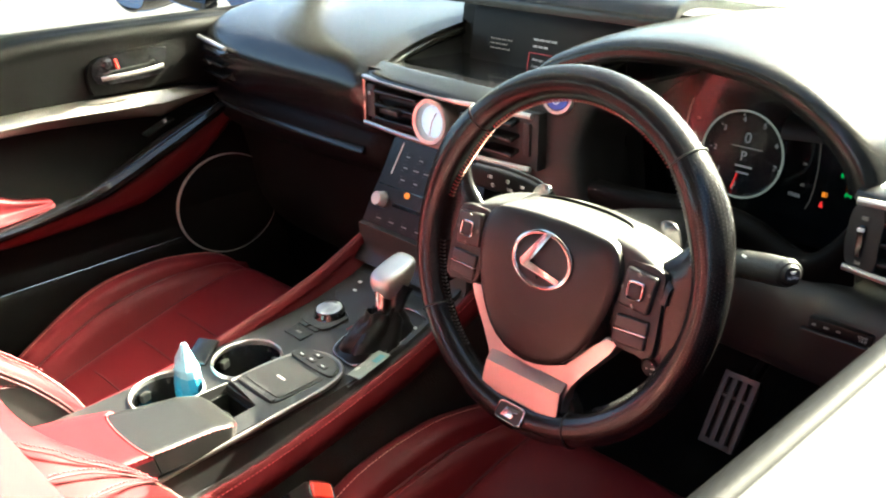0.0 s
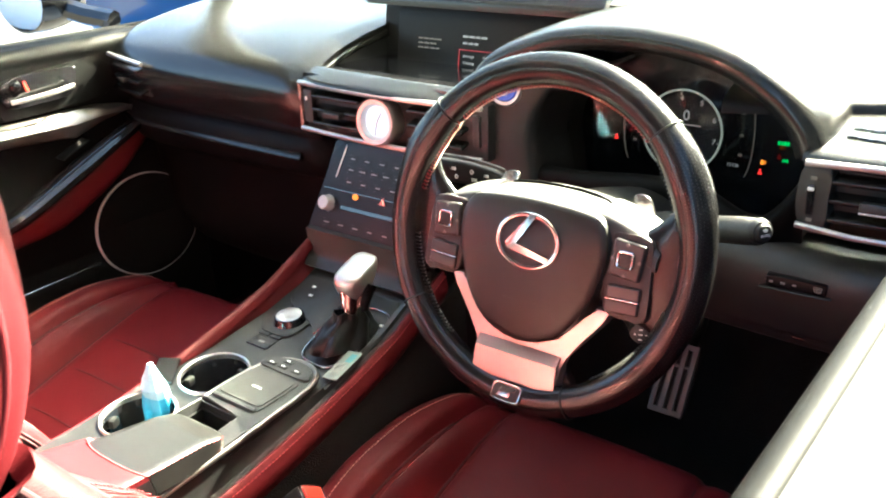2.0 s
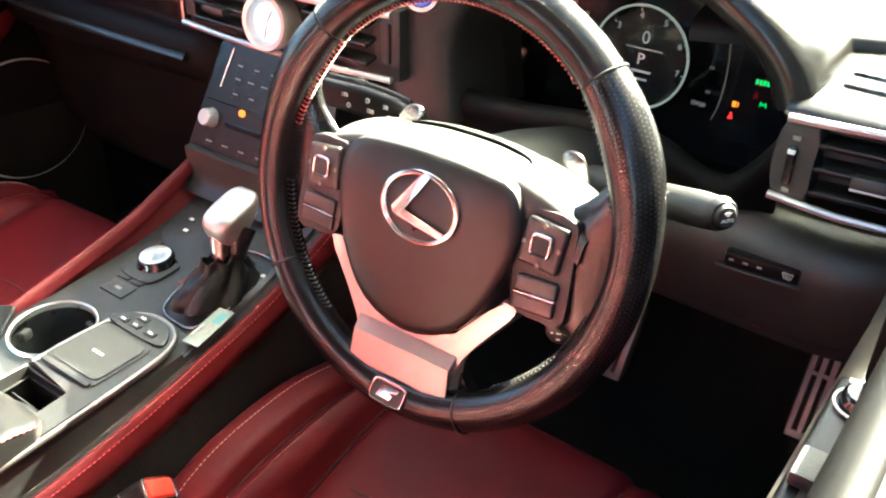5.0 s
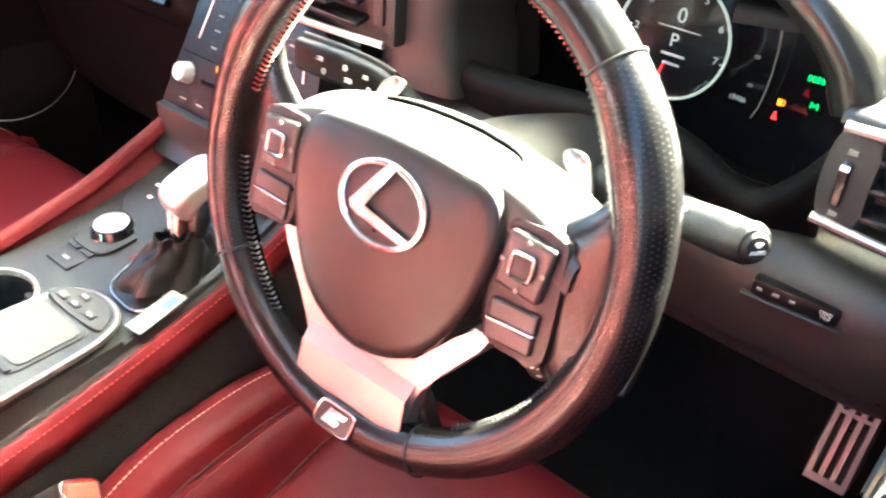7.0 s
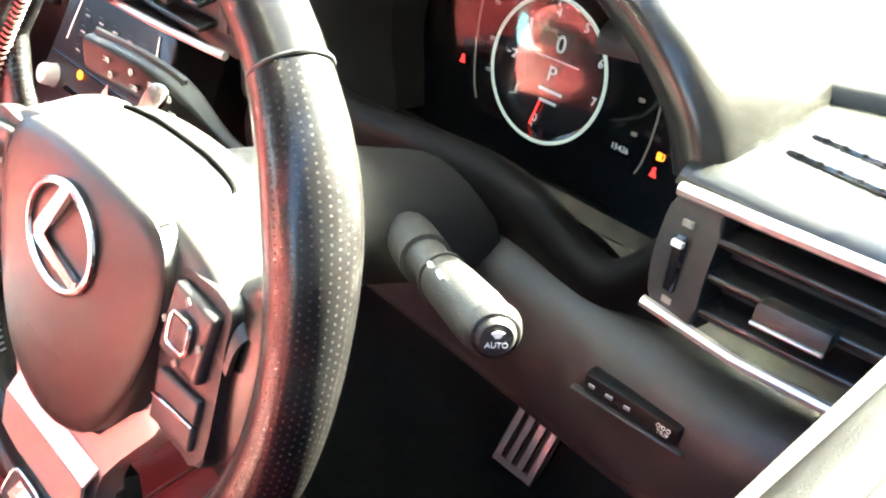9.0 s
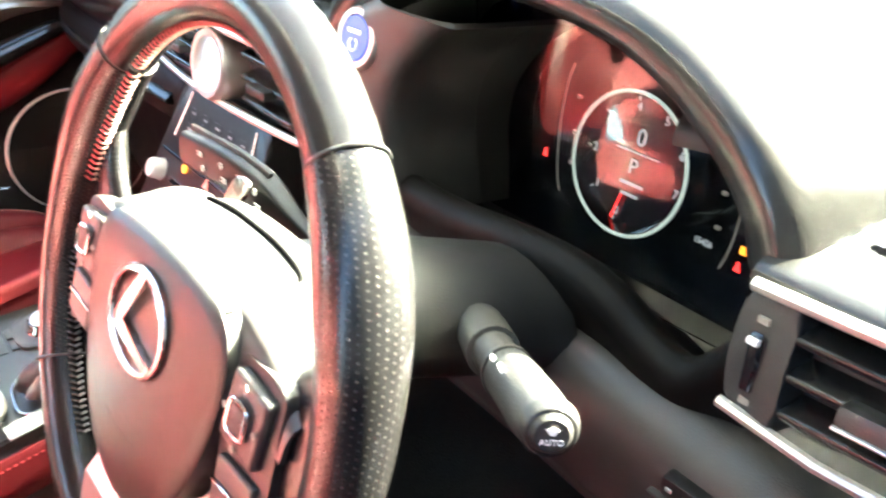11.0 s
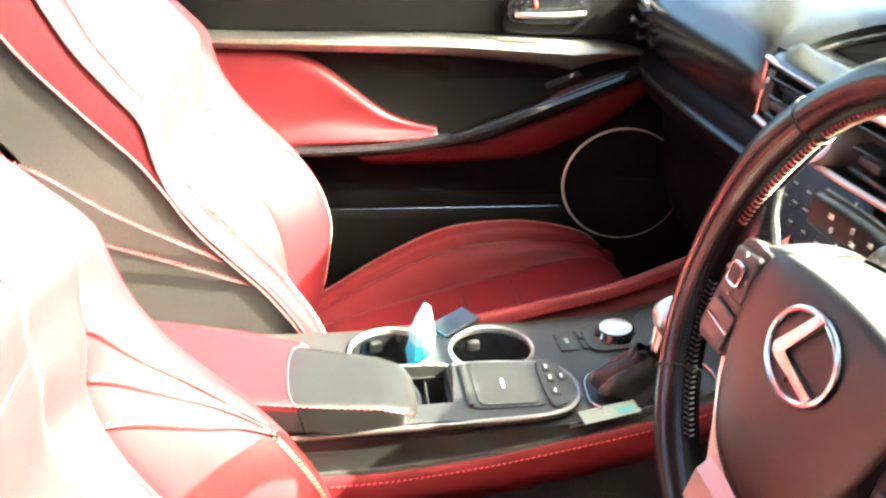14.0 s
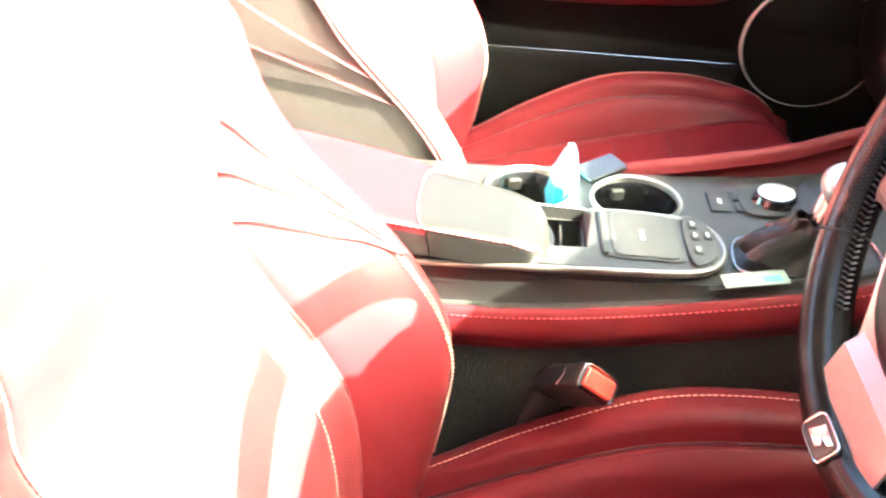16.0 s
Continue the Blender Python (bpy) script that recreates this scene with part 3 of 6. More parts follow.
    part("speaker_ring", tube(ring, 0.0029, 8, True, taper=[0.12 + 0.95 * max(0.0, 0.5 - 0.5 * math.cos(2 * math.pi * j / 64 + 0.45)) ** 1.6 for j in range(64)]), M_SATIN, sp, "thin metal ring round the speaker")
    part("pocket_edge", tube([(s * 0.686, y, z) for y, z in ((-0.93, 0.275), (-0.22, 0.293), (0.163, 0.305))], 0.0026, 8, flat=0.7), M_DKCHROME, d, "thin pale edge of the door pocket")
    part("pocket", net([[(s * x, y, z) for z, x in ((e - 0.002, 0.690), (e - 0.02, 0.684), (0.2, 0.678), (0.10, 0.69))] for y, e in ((-0.93, 0.275), (-0.3, 0.291), (0.17, 0.305))], 3, 3, 0.008), M_DOOR, d)
    part("pocket_latch", rbox(0.006, 0.022, 0.006, 0.002, 1, pose(s * 0.704, -0.06, 0.316)), M_DKCHROME, d)
    if s > 0:
        sw_ = part("switch_block", rbox(0.045, 0.150, 0.020, 0.006, 3, pose(0.674, -0.028, 0.598, 2, 0, 0)), M_STACK, d, "black window switch block")
        part("mirror_knob", lathe([(0, 0.010), (0.011, 0.010), (0.013, 0.008), (0.014, 0.0)], 28, pose(0.672, 0.020, 0.610)), M_GLOSS, sw_)
        part("knob_ring", tube([(0.672 + 0.017 * math.cos(k * 0.2618), 0.020 + 0.017 * math.sin(k * 0.2618), 0.6112) for k in range(24)], 0.0009, 6, True), M_WHITE_MARK, sw_, "white ring round the mirror knob")
        part("switch_mark", rbox(0.012, 0.005, 0.001, 0, 1, pose(0.664, 0.041, 0.6108)), M_WHITE_MARK, sw_)
        for k in (0, 1):
            part("window_switch", rbox(0.015, 0.028, 0.010, 0.003, 2, pose(0.662 + 0.021 * k, -0.055, 0.612)), M_DARK, sw_)
    return d


door(-1, "door_1", "closed passenger door with red leather insert and silver strip")
door(1, "door_2", "closed driver door with lowered window and sunlit top edge")


# ---------------------------------------------------------------- dashboard
dash = thing("dashboard", "black soft dashboard with vents, clock and screen", "dashboard", (0.0, 0.45, 0.0))
TOP = [(0.74, 0.765), (0.55, 0.748), (0.42, 0.736), (0.33, 0.722), (0.275, 0.706), (0.252, 0.690), (0.245, 0.668), (0.258, 0.635), (0.285, 0.606)]


def recess_x(y):
    return -0.163 - 0.014 * min(1.0, max(0.0, (y - 0.245) / 0.20))


rows = []
for f in (0.0, 0.06, 0.25, 0.5, 0.75, 0.94, 1.0):
    row = []
    for y, z in TOP:
        x = -0.69 + f * (recess_x(y) + 0.69)
        edge = 0.0 if 0 < f < 1 else 0.012
        row.append((x, y + edge + 0.03 * max(0, (abs(x) - 0.5) / 0.2) ** 2, z - edge * 0.4))
    rows.append(row)
part("passenger_pad", net(rows, 4, 4, 0.02), M_DASH, dash, "grained black top pad above the glovebox")
GLOVE = [(0.30, 0.604), (0.268, 0.590), (0.262, 0.572), (0.275, 0.550), (0.305, 0.535), (0.325, 0.47), (0.345, 0.37), (0.40, 0.30), (0.55, 0.27)]
g = part("glovebox", net([[(x, y + dy, z) for y, z in GLOVE] for x, dy in ((-0.69, 0.03), (-0.6, 0.008), (-0.4, 0.0), (-0.19, 0.01), (-0.17, 0.02))], 4, 4, 0.02), M_DOOR, dash, "black glovebox door with a rounded lip")
part("lid_gap", tube([(-0.188, y - 0.001, z) for y, z in ((0.268, 0.592), (0.262, 0.572), (0.275, 0.550), (0.306, 0.534), (0.326, 0.47))], 0.0015, 6), M_GLOSS, g)
part("trim_ledge", tube(spline([(-0.685, 0.282, 0.580), (-0.6, 0.260, 0.578), (-0.4, 0.250, 0.577), (-0.25, 0.252, 0.576), (-0.192, 0.256, 0.575)], 5), 0.015, 14, flat=0.45, up=(0, 1, 0.25)), M_DASH, dash, "rounded black ledge above the glovebox")
part("top_seam", tube([(x, 0.535 + 0.01 * abs(x), 0.7500) for x in (-0.62, -0.4, -0.2)], 0.003, 6), M_DKCHROME, dash)
for i in range(5):
    part("defroster_slot", rbox(0.014, 0.012, 0.006, 0.002, 1, pose(-0.545 + 0.02 * i, 0.338, 0.7225)), M_GLOSS, dash)


def vent(x0, x1, y, z0, z1, y2=None, slats=3):
    """An air vent: a dark box, slats and a tab."""
    y2 = y if y2 is None else y2
    w = x1 - x0
    ang = math.degrees(math.atan2(y2 - y, w))
    m = pose((x0 + x1) / 2, (y + y2) / 2, (z0 + z1) / 2, 0, 0, ang)
    v = part("vent_box", rbox(w, 0.05, z1 - z0, 0.004, 2, m @ pose(0, 0.034, 0)), M_DARK, dash, "black recess of an air vent")
    for i in range(slats):
        zz = (i + 0.5) / slats * (z1 - z0) - (z1 - z0) / 2
        part("slat", rbox(w - 0.004, 0.022, 0.0055, 0.0022, 3, m @ pose(0, 0.002, zz, 14, 0, 0)), M_DASH, v)
    return v, m


v, m = vent(-0.648, -0.54, 0.240, 0.632, 0.690, 0.222)
part("vent_strip", tube([(-0.656, 0.238, 0.697), (-0.60, 0.227, 0.695), (-0.532, 0.217, 0.692)], 0.004, 8), M_SILVER, v, "silver strip over the vent")
part("tab", rbox(0.03, 0.012, 0.008, 0.002, 2, m @ pose(0, -0.012, 0)), M_DKCHROME, v)

# centre: vents, clock
lip = spline([(-0.186, 0.280, 0.703), (-0.165, 0.255, 0.707), (-0.12, 0.240, 0.708), (0.0, 0.233, 0.708), (0.09, 0.240, 0.706), (0.130, 0.256, 0.700)], 5)
part("centre_lip", net([[(x, y + dy, z + dz) for dy, dz in ((0.030, -0.012), (0.026, -0.001), (0.021, 0.0055), (0.016, 0.0070), (0.010, 0.0055), (-0.004, -0.001), (-0.012, -0.006), (-0.014, -0.012))] for x, y, z in lip], 1, 3, 0.003), M_DASH, dash, "padded lip with a crisp crest under the screen")
part("screen_tray", net([[(x, y, 0.702 - 0.01 * (y - 0.24) / 0.2) for x in (recess_x(y), 0, 0.128 + 0.4 * (y - 0.24))] for y in (0.24, 0.34, 0.46)], 3, 3, 0.01), M_GLOSS, dash, "glossy black tray under the screen")
part("tray_back", net([[(x, y, z) for z, y in ((0.685, 0.448), (0.74, 0.452), (0.802, 0.462))] for x in (-0.180, 0.0, 0.25)], 2, 2, 0.008), M_SCREEN, dash, "black panel round the screen")
part("tray_wall", net([[(recess_x(y), y, z) for z in (0.69, 0.71, h)] for y, h in ((0.25, 0.694), (0.33, 0.722), (0.42, 0.737), (0.46, 0.742))], 3, 2, 0.006), M_DARK, dash)
part("tray_edge", tube([(recess_x(y) + 0.0015, y, z) for y, z in ((0.258, 0.6965), (0.275, 0.703), (0.33, 0.7195), (0.38, 0.729), (0.42, 0.7335), (0.45, 0.737))], 0.0062, 10), M_DASH, dash, "padded edge beside the screen tray")
part("vent_backing", rbox(0.335, 0.04, 0.078, 0.006, 2, pose(0.0, 0.263, 0.662)), M_DARK, dash)
for z, nm in ((0.6985, "upper_strip"), (0.6295, "lower_strip")):
    part(nm, tube(spline([(-0.165, 0.232, z), (-0.08, 0.223, z), (0, 0.220, z), (0.08, 0.223, z), (0.165, 0.232, z)], 5), 0.0038, 8), M_SILVER, dash, "satin silver strip along the centre vents")
part("strip_end", tube([(-0.166, 0.233, 0.6295), (-0.168, 0.235, 0.664), (-0.166, 0.233, 0.6985)], 0.003, 8), M_DKCHROME, dash)
part("slider", rbox(0.018, 0.01, 0.05, 0.003, 2, pose(-0.152, 0.238, 0.664)), M_DARK, dash)
part("slider_mark", rbox(0.004, 0.003, 0.006, 0.001, 1, pose(-0.152, 0.231, 0.676)), M_WHITE_MARK, dash)
for x0, x1 in ((-0.138, -0.042), (0.042, 0.138)):
    v, m = vent(x0, x1, 0.234, 0.634, 0.694)
    part("tab", rbox(0.034, 0.014, 0.008, 0.002, 2, m @ pose(0, -0.012, -0.004)), M_CONSOLE, v)
part("right_slider", rbox(0.012, 0.008, 0.044, 0.003, 2, pose(0.150, 0.243, 0.664)), M_DARK, dash)
clock = part("clock", lathe([(0.0325, -0.02), (0.0335, 0.004), (0.0312, 0.009), (0.0260, 0.0085), (0.0222, 0.001), (0.0222, -0.02)], 40, facing((-0.004, 0.222, 0.662), (0.05, -1, 0.12))), M_SILVER, dash, "round analogue clock in a silver bezel")
part("clock_face", lathe([(0, 0.0), (0.0228, 0.0), (0.0228, -0.01)], 32, facing((-0.004, 0.222, 0.662), (0.05, -1, 0.12))), M_CLOCK, clock, "pale lit clock dial")
cf = facing((-0.004, 0.2212, 0.662), (0.05, -1, 0.12))
for a, ln in ((62, 0.015), (-100, 0.02)):
    part("clock_hand_bar", rbox(ln, 0.0016, 0.0008, 0, 1, cf @ pose(ln / 2 * math.cos(radians(a)), ln / 2 * math.sin(radians(a)), 0.0012, 0, 0, a)), M_DKCHROME, clock)
for k in range(12):
    part("clock_tick", rbox(0.003, 0.0009, 0.0006, 0, 1, cf @ pose(0, 0, 0, 0, 0, 30 * k) @ pose(0.0195, 0, 0.001)), M_PALE_MARK, clock)

# centre stack
ST = facing((0.0, 0.206, 0.5625), (0, -0.93, 0.37))
stack = part("radio_panel", slab(list(spline([(-0.088, 0.068), (-0.100, 0.02), (-0.118, -0.072), (-0.11, -0.078), (0, -0.082), (0.11, -0.078), (0.118, -0.072), (0.100, 0.02), (0.088, 0.068), (0, 0.070)], 4, True)), 0.05, 0.004, ST), M_STACK, dash, "black radio and climate panel")
part("panel_gap", rbox(0.2, 0.0014, 0.002, 0, 1, ST @ pose(0, -0.008, 0.0006)), M_GLOSS, stack)
part("touch_strip", rbox(0.0022, 0.05, 0.0012, 0.0004, 1, ST @ pose(-0.076, 0.034, 0.0008, 0, 0, -12)), M_WHITE_MARK, stack, "silver temperature slide strip")
part("touch_strip", rbox(0.0022, 0.05, 0.0012, 0.0004, 1, ST @ pose(0.076, 0.034, 0.0008, 0, 0, 12)), M_WHITE_MARK, stack, "silver temperature slide strip")
part("volume_knob", lathe([(0, 0.0135), (0.0092, 0.0135), (0.0106, 0.011), (0.0112, 0.0), (0.0125, 0.0)], 32, ST @ pose(-0.087, -0.030, 0)), M_SATIN, stack, "round silver volume knob")
part("volume_knob", lathe([(0, 0.0135), (0.0092, 0.0135), (0.0106, 0.011), (0.0112, 0.0), (0.0125, 0.0)], 32, ST @ pose(0.087, -0.030, 0)), M_SATIN, stack, "round silver tuning knob")
part("disc_slot", rbox(0.125, 0.007, 0.003, 0.001, 1, ST @ pose(0.0, -0.032, 0.0002)), M_GLOSS, stack, "black disc slot")
random.seed(4)
for r_, (yy, n_) in enumerate(((0.040, 5), (0.024, 6), (0.006, 5), (-0.058, 7))):
    for i in range(n_):
        xx = -0.055 + 0.11 * i / (n_ - 1) if r_ < 3 else -0.084 + 0.168 * i / (n_ - 1)
        b = part("key", rbox(0.0165, 0.0105, 0.003, 0.0006, 1, ST @ pose(xx, yy, -0.0012)), M_STACK, stack)
        part("key_mark", rbox(0.007 + 0.004 * random.random(), 0.0018, 0.0006, 0, 1, ST @ pose(xx, yy, 0.0008)), M_GREY_MARK, b)
part("seat_heat_light", slab([(x * 0.9, y) for x, y in ring_outline(0.006, 0.0045, 16)], 0.001, 0, ST @ pose(-0.037, -0.013, 0.0022)), M_ORANGE_LIT, stack, "orange lit seat heating mark")
part("hazard_mark", slab([(-0.006, -0.005), (0.006, -0.005), (0, 0.006)], 0.001, 0, ST @ pose(0.014, -0.011, 0.0022)), material("hazard_print", (0.7, 0.25, 0.2), 0.5), stack, "pale red hazard triangle")

# screen
SC = facing((0.035, 0.428, 0.745), (0, -1, 0.16))
scr = part("screen", rbox(0.335, 0.115, 0.02, 0.004, 2, SC @ pose(0, 0, -0.01)), M_SCREEN, dash, "wide black display showing faint text")
random.seed(21)
for x0_, yy, n_, hh, mt in ((-0.124, -0.006, 4, 0.0022, M_PANEL_LIT), (-0.124, -0.013, 3, 0.0022, M_PANEL_LIT), (-0.124, -0.020, 4, 0.0022, M_PANEL_LIT), (-0.038, 0.002, 4, 0.0030, M_WHITE_LIT), (-0.038, -0.008, 3, 0.0030, M_WHITE_LIT)):
    xx = x0_
    for k in range(n_):
        w = random.uniform(0.007, 0.012)
        part("text_bar", rbox(w, hh, 0.0008, 0, 1, SC @ pose(xx + w / 2, yy, 0.0012)), mt, scr)
        xx += w + 0.0022
for xa, ya, xb, yb in ((-0.044, -0.018, 0.045, -0.018), (-0.044, -0.018, -0.044, -0.052), (-0.044, -0.052, 0.045, -0.052)):
    part("frame_line", rbox(max(abs(xb - xa), 0.0012), max(abs(yb - ya), 0.0012), 0.0006, 0, 1, SC @ pose((xa + xb) / 2, (ya + yb) / 2, 0.0013)), M_FRAME_RED, scr)
for wd, yy in (("Average", -0.027), ("Cruising", -0.037), ("range", -0.046)):
    part("word", lettering(wd, 0.0062, SC @ pose(-0.026, yy, 0.0014)), M_WHITE_LIT, scr)
part("text_bar", rbox(0.022, 0.0026, 0.0008, 0, 1, SC @ pose(0.012, -0.027, 0.0014)), M_WHITE_LIT, scr)
part("text_bar", rbox(0.018, 0.0026, 0.0008, 0, 1, SC @ pose(0.012, -0.042, 0.0014)), M_WHITE_LIT, scr)
part("screen_hood", net([[(x, y, z) for x in (-0.182, -0.10, 0.05, 0.24)] for y, z in ((0.425, 0.788), (0.43, 0.806), (0.47, 0.812), (0.58, 0.795), (0.74, 0.77))], 3, 3, 0.012), M_DASH, dash, "black cowl over the screen")

# instrument hood
ARC = [(0.118, 0.655), (0.124, 0.71), (0.150, 0.748), (0.195, 0.772), (0.265, 0.793), (0.36, 0.799), (0.454, 0.787), (0.517, 0.757), (0.556, 0.722), (0.572, 0.690)]


def hood_ring(y, grow, dz, narrow=0.0):
    return [(0.345 + (x - 0.345) * (1 + grow - (narrow if x > 0.345 else 0.0)), y, 0.66 + (z - 0.66) * (1 + grow) + dz) for x, z in ARC]


hood = part("instrument_hood", net([hood_ring(0.294, -0.085, -0.002), hood_ring(0.274, -0.079, 0.0), hood_ring(0.268, -0.066, 0.0), hood_ring(0.2665, -0.032, 0.0), hood_ring(0.268, -0.010, 0.0), hood_ring(0.273, 0.002, 0.001), hood_ring(0.284, 0.009, 0.002), hood_ring(0.312, 0.016, 0.004), hood_ring(0.37, 0.012, 0.006), hood_ring(0.44, 0.008, 0.006, 0.04), hood_ring(0.55, 0.0, 0.002, 0.12), hood_ring(0.72, -0.02, -0.012, 0.24)], 4, 4, 0.008), M_DASH, dash, "arched leather hood over the instruments")
hs = spline([(0.345 + (x - 0.345) * 1.0075, 0.2755, 0.66 + (z - 0.66) * 1.0075 + 0.0025) for x, z in ARC[7:]], 6)
part("hood_stitching", stitches(hs, 0.005, 0.003, 0.0009, (0, 0, 0)), M_STITCH_RED, hood, "dark red stitching along the hood")
part("binnacle", net([[(0.345 + (x - 0.345) * k, y, 0.66 + (z - 0.66) * k) for x, z in ARC] for y, k in ((0.286, 0.915), (0.33, 0.905), (0.40, 0.895))], 3, 4, -0.004), M_DARK, dash)
part("instrument_panel", slab([(0.345 + (x - 0.345) * 0.93, 0.66 + (z - 0.66) * 0.93) for x, z in ARC] + [(0.552, 0.565), (0.140, 0.565)], 0.008, 0, Matrix(((1, 0, 0, 0), (0, 0, -1, 0.398), (0, 1, 0, 0), (0, 0, 0, 1)))), M_GLOSS, dash, "black instrument panel")
gf = facing((0.382, 0.372, 0.668), (0.0, -1, 0.10))
ga = part("rev_counter", lathe([(0, 0.0), (0.046, 0.0), (0.048, 0.004), (0.050, 0.012), (0.052, 0.010), (0.053, -0.01)], 48, gf), M_GLOSS, dash, "round rev counter with a pale lit ring")
part("gauge_ring", tube([gf @ Vector((0.0515 * math.cos(2 * math.pi * j / 56), 0.0515 * math.sin(2 * math.pi * j / 56), 0.012)) for j in range(56)], 0.0013, 8, True), M_RING_LIT, ga, "pale lit gauge ring")
for k, num in enumerate("01234567"):
    a = radians(258 - k * 39)
    part("numeral", lettering(num, 0.009, gf @ pose(0.040 * math.cos(a), 0.040 * math.sin(a), 0.002)), M_WHITE_LIT, ga)
    part("tick", rbox(0.005, 0.001, 0.0005, 0, 1, gf @ pose(0, 0, 0, 0, 0, math.degrees(a)) @ pose(0.047, 0, 0.002)), M_WHITE_LIT, ga)
part("needle", rbox(0.020, 0.0012, 0.0008, 0, 1, gf @ pose(0, 0, 0, 0, 0, 256) @ pose(0.036, 0, 0.003)), M_RED_LIT, ga, "thin red needle")
part("numeral", lettering("0", 0.018, gf @ pose(0.0, 0.018, 0.002)), M_WHITE_LIT, ga)
part("numeral", lettering("P", 0.016, gf @ pose(-0.002, -0.004, 0.002)), M_WHITE_LIT, ga)
part("text_bar", rbox(0.022, 0.0022, 0.0006, 0, 1, gf @ pose(0, -0.016, 0.002)), M_WHITE_LIT, ga)
part("text_bar", rbox(0.016, 0.0020, 0.0006, 0, 1, gf @ pose(0, -0.024, 0.002)), M_WHITE_LIT, ga)
part("text_bar", rbox(0.04, 0.0008, 0.0006, 0, 1, gf @ pose(0, 0.007, 0.002)), M_WHITE_LIT, ga)
for x0, sgn in ((0.455, 1), (0.305, -1)):
    pts = [(x0 + sgn * 0.012 * math.cos(radians(a)) , 0.380, 0.668 + 0.055 * math.sin(radians(a))) for a in range(-70, 71, 20)]
    part("side_gauge_arc", tube(pts, 0.0007, 6), M_PANEL_LIT, dash)
    for k in (-0.025, 0.0, 0.028):
        part("side_gauge_mark", rbox(0.004, 0.002, 0.0024, 0, 1, pose(x0 - sgn * 0.004, 0.381, 0.668 + k)), M_PANEL_LIT, dash)
part("odometer", lettering("15426", 0.0062, facing((0.444, 0.378, 0.630), (0, -1, 0.1))), M_WHITE_LIT, dash)
WL = [("fuel_light", (0.486, 0.362, 0.6445), 0.0030, M_ORANGE_LIT), ("belt_light", (0.4835, 0.362, 0.632), 0.0030, M_RED_LIT),
      ("ready_light", (0.508, 0.362, 0.671), 0.0036, M_GREEN_LIT), ("lane_light", (0.512, 0.362, 0.650), 0.0026, M_GREEN_LIT), ("seat_light", (0.285, 0.375, 0.645), 0.0026, M_RED_LIT)]
for nm, at, r, mm in WL:
    lf = facing(at, (0, -1, 0.1))
    if nm == "ready_light":
        icon = join(*[rbox(0.0026, 0.005, 0.001, 0.0005, 1, lf @ pose(-0.0054 + 0.0036 * k, 0, 0)) for k in range(4)])
    elif nm == "fuel_light":
        icon = join(rbox(0.0040, 0.0056, 0.001, 0.0006, 1, lf @ pose(-0.0008, 0, 0)), tube([lf @ Vector(q_) for q_ in ((0.0016, -0.0022, 0), (0.0030, -0.0012, 0), (0.0030, 0.0018, 0), (0.0020, 0.0026, 0))], 0.0005, 5))
    elif nm == "lane_light":
        icon = join(rbox(0.0010, 0.0050, 0.001, 0, 1, lf @ pose(-0.0026, 0, 0, 0, 0, -14)), rbox(0.0010, 0.0050, 0.001, 0, 1, lf @ pose(0.0026, 0, 0, 0, 0, 14)), rbox(0.0022, 0.0022, 0.001, 0.0004, 1, lf))
    else:
        icon = join(slab(ring_outline(0.0012, 0.0012, 10), 0.001, 0, lf @ pose(0, 0.0024, 0)), slab([(-0.0026, -0.0030), (0.0026, -0.0030), (0.0012, 0.0010), (-0.0012, 0.0010)], 0.001, 0, lf))
    part(nm, icon, mm, dash)
cover = part("gauge_cover", net([[(x, y - 0.006 * (1 - ((x - 0.365) / 0.15) ** 2), z) for x in (0.225, 0.27, 0.315, 0.365, 0.41, 0.46, 0.512)] for y, z in ((0.340, 0.765), (0.344, 0.72), (0.349, 0.66), (0.356, 0.575))], 3, 3, 0.002), M_COVER, dash, "clear instrument cover mirroring the red seats")
cover.visible_shadow = False
low = spline([(0.190, 0.29, 0.640), (0.215, 0.285, 0.615), (0.28, 0.280, 0.616), (0.355, 0.279, 0.624), (0.408, 0.279, 0.627), (0.449, 0.280, 0.620), (0.486, 0.281, 0.603), (0.514, 0.280, 0.600), (0.539, 0.277, 0.624), (0.562, 0.270, 0.66)], 5)
part("cluster_lower_trim", net([[(x, y + dy, z + dz) for dy, dz in ((0.100, -0.070), (0.055, -0.040), (0.022, -0.008), (0.008, 0.001), (0.0, -0.001), (-0.004, -0.009), (0.0, -0.024), (0.012, -0.05), (0.02, -0.075))] for x, y, z in low], 1, 3, 0.004), M_DOOR, dash, "grey trim under the instruments")
sp_rows = []
for z, xl, xe in ((0.585, 0.132, 0.222), (0.62, 0.130, 0.217), (0.65, 0.128, 0.212), (0.68, 0.127, 0.215), (0.705, 0.130, 0.228), (0.725, 0.140, 0.245), (0.742, 0.162, 0.266), (0.754, 0.192, 0.288)):
    sp_rows.append([(xl, 0.272, z), (xl + 0.25 * (xe - xl), 0.263, z), (xl + 0.7 * (xe - xl), 0.264, z), (xe - 0.006, 0.269, z), (xe, 0.278, z), (xe + 0.005, 0.31, z), (xe + 0.012, 0.385, z)])
part("start_panel", net(sp_rows, 3, 3, 0.004), M_DARK, dash, "dark curved panel round the start button")
sf = facing((0.184, 0.2615, 0.723), (0.08, -1, 0.16))
sb = part("start_button", lathe([(0, 0.007), (0.0165, 0.007), (0.0175, 0.005), (0.018, 0.0), (0.018, -0.004)], 36, sf), M_BLUE_LIT, dash, "round dark blue start button")
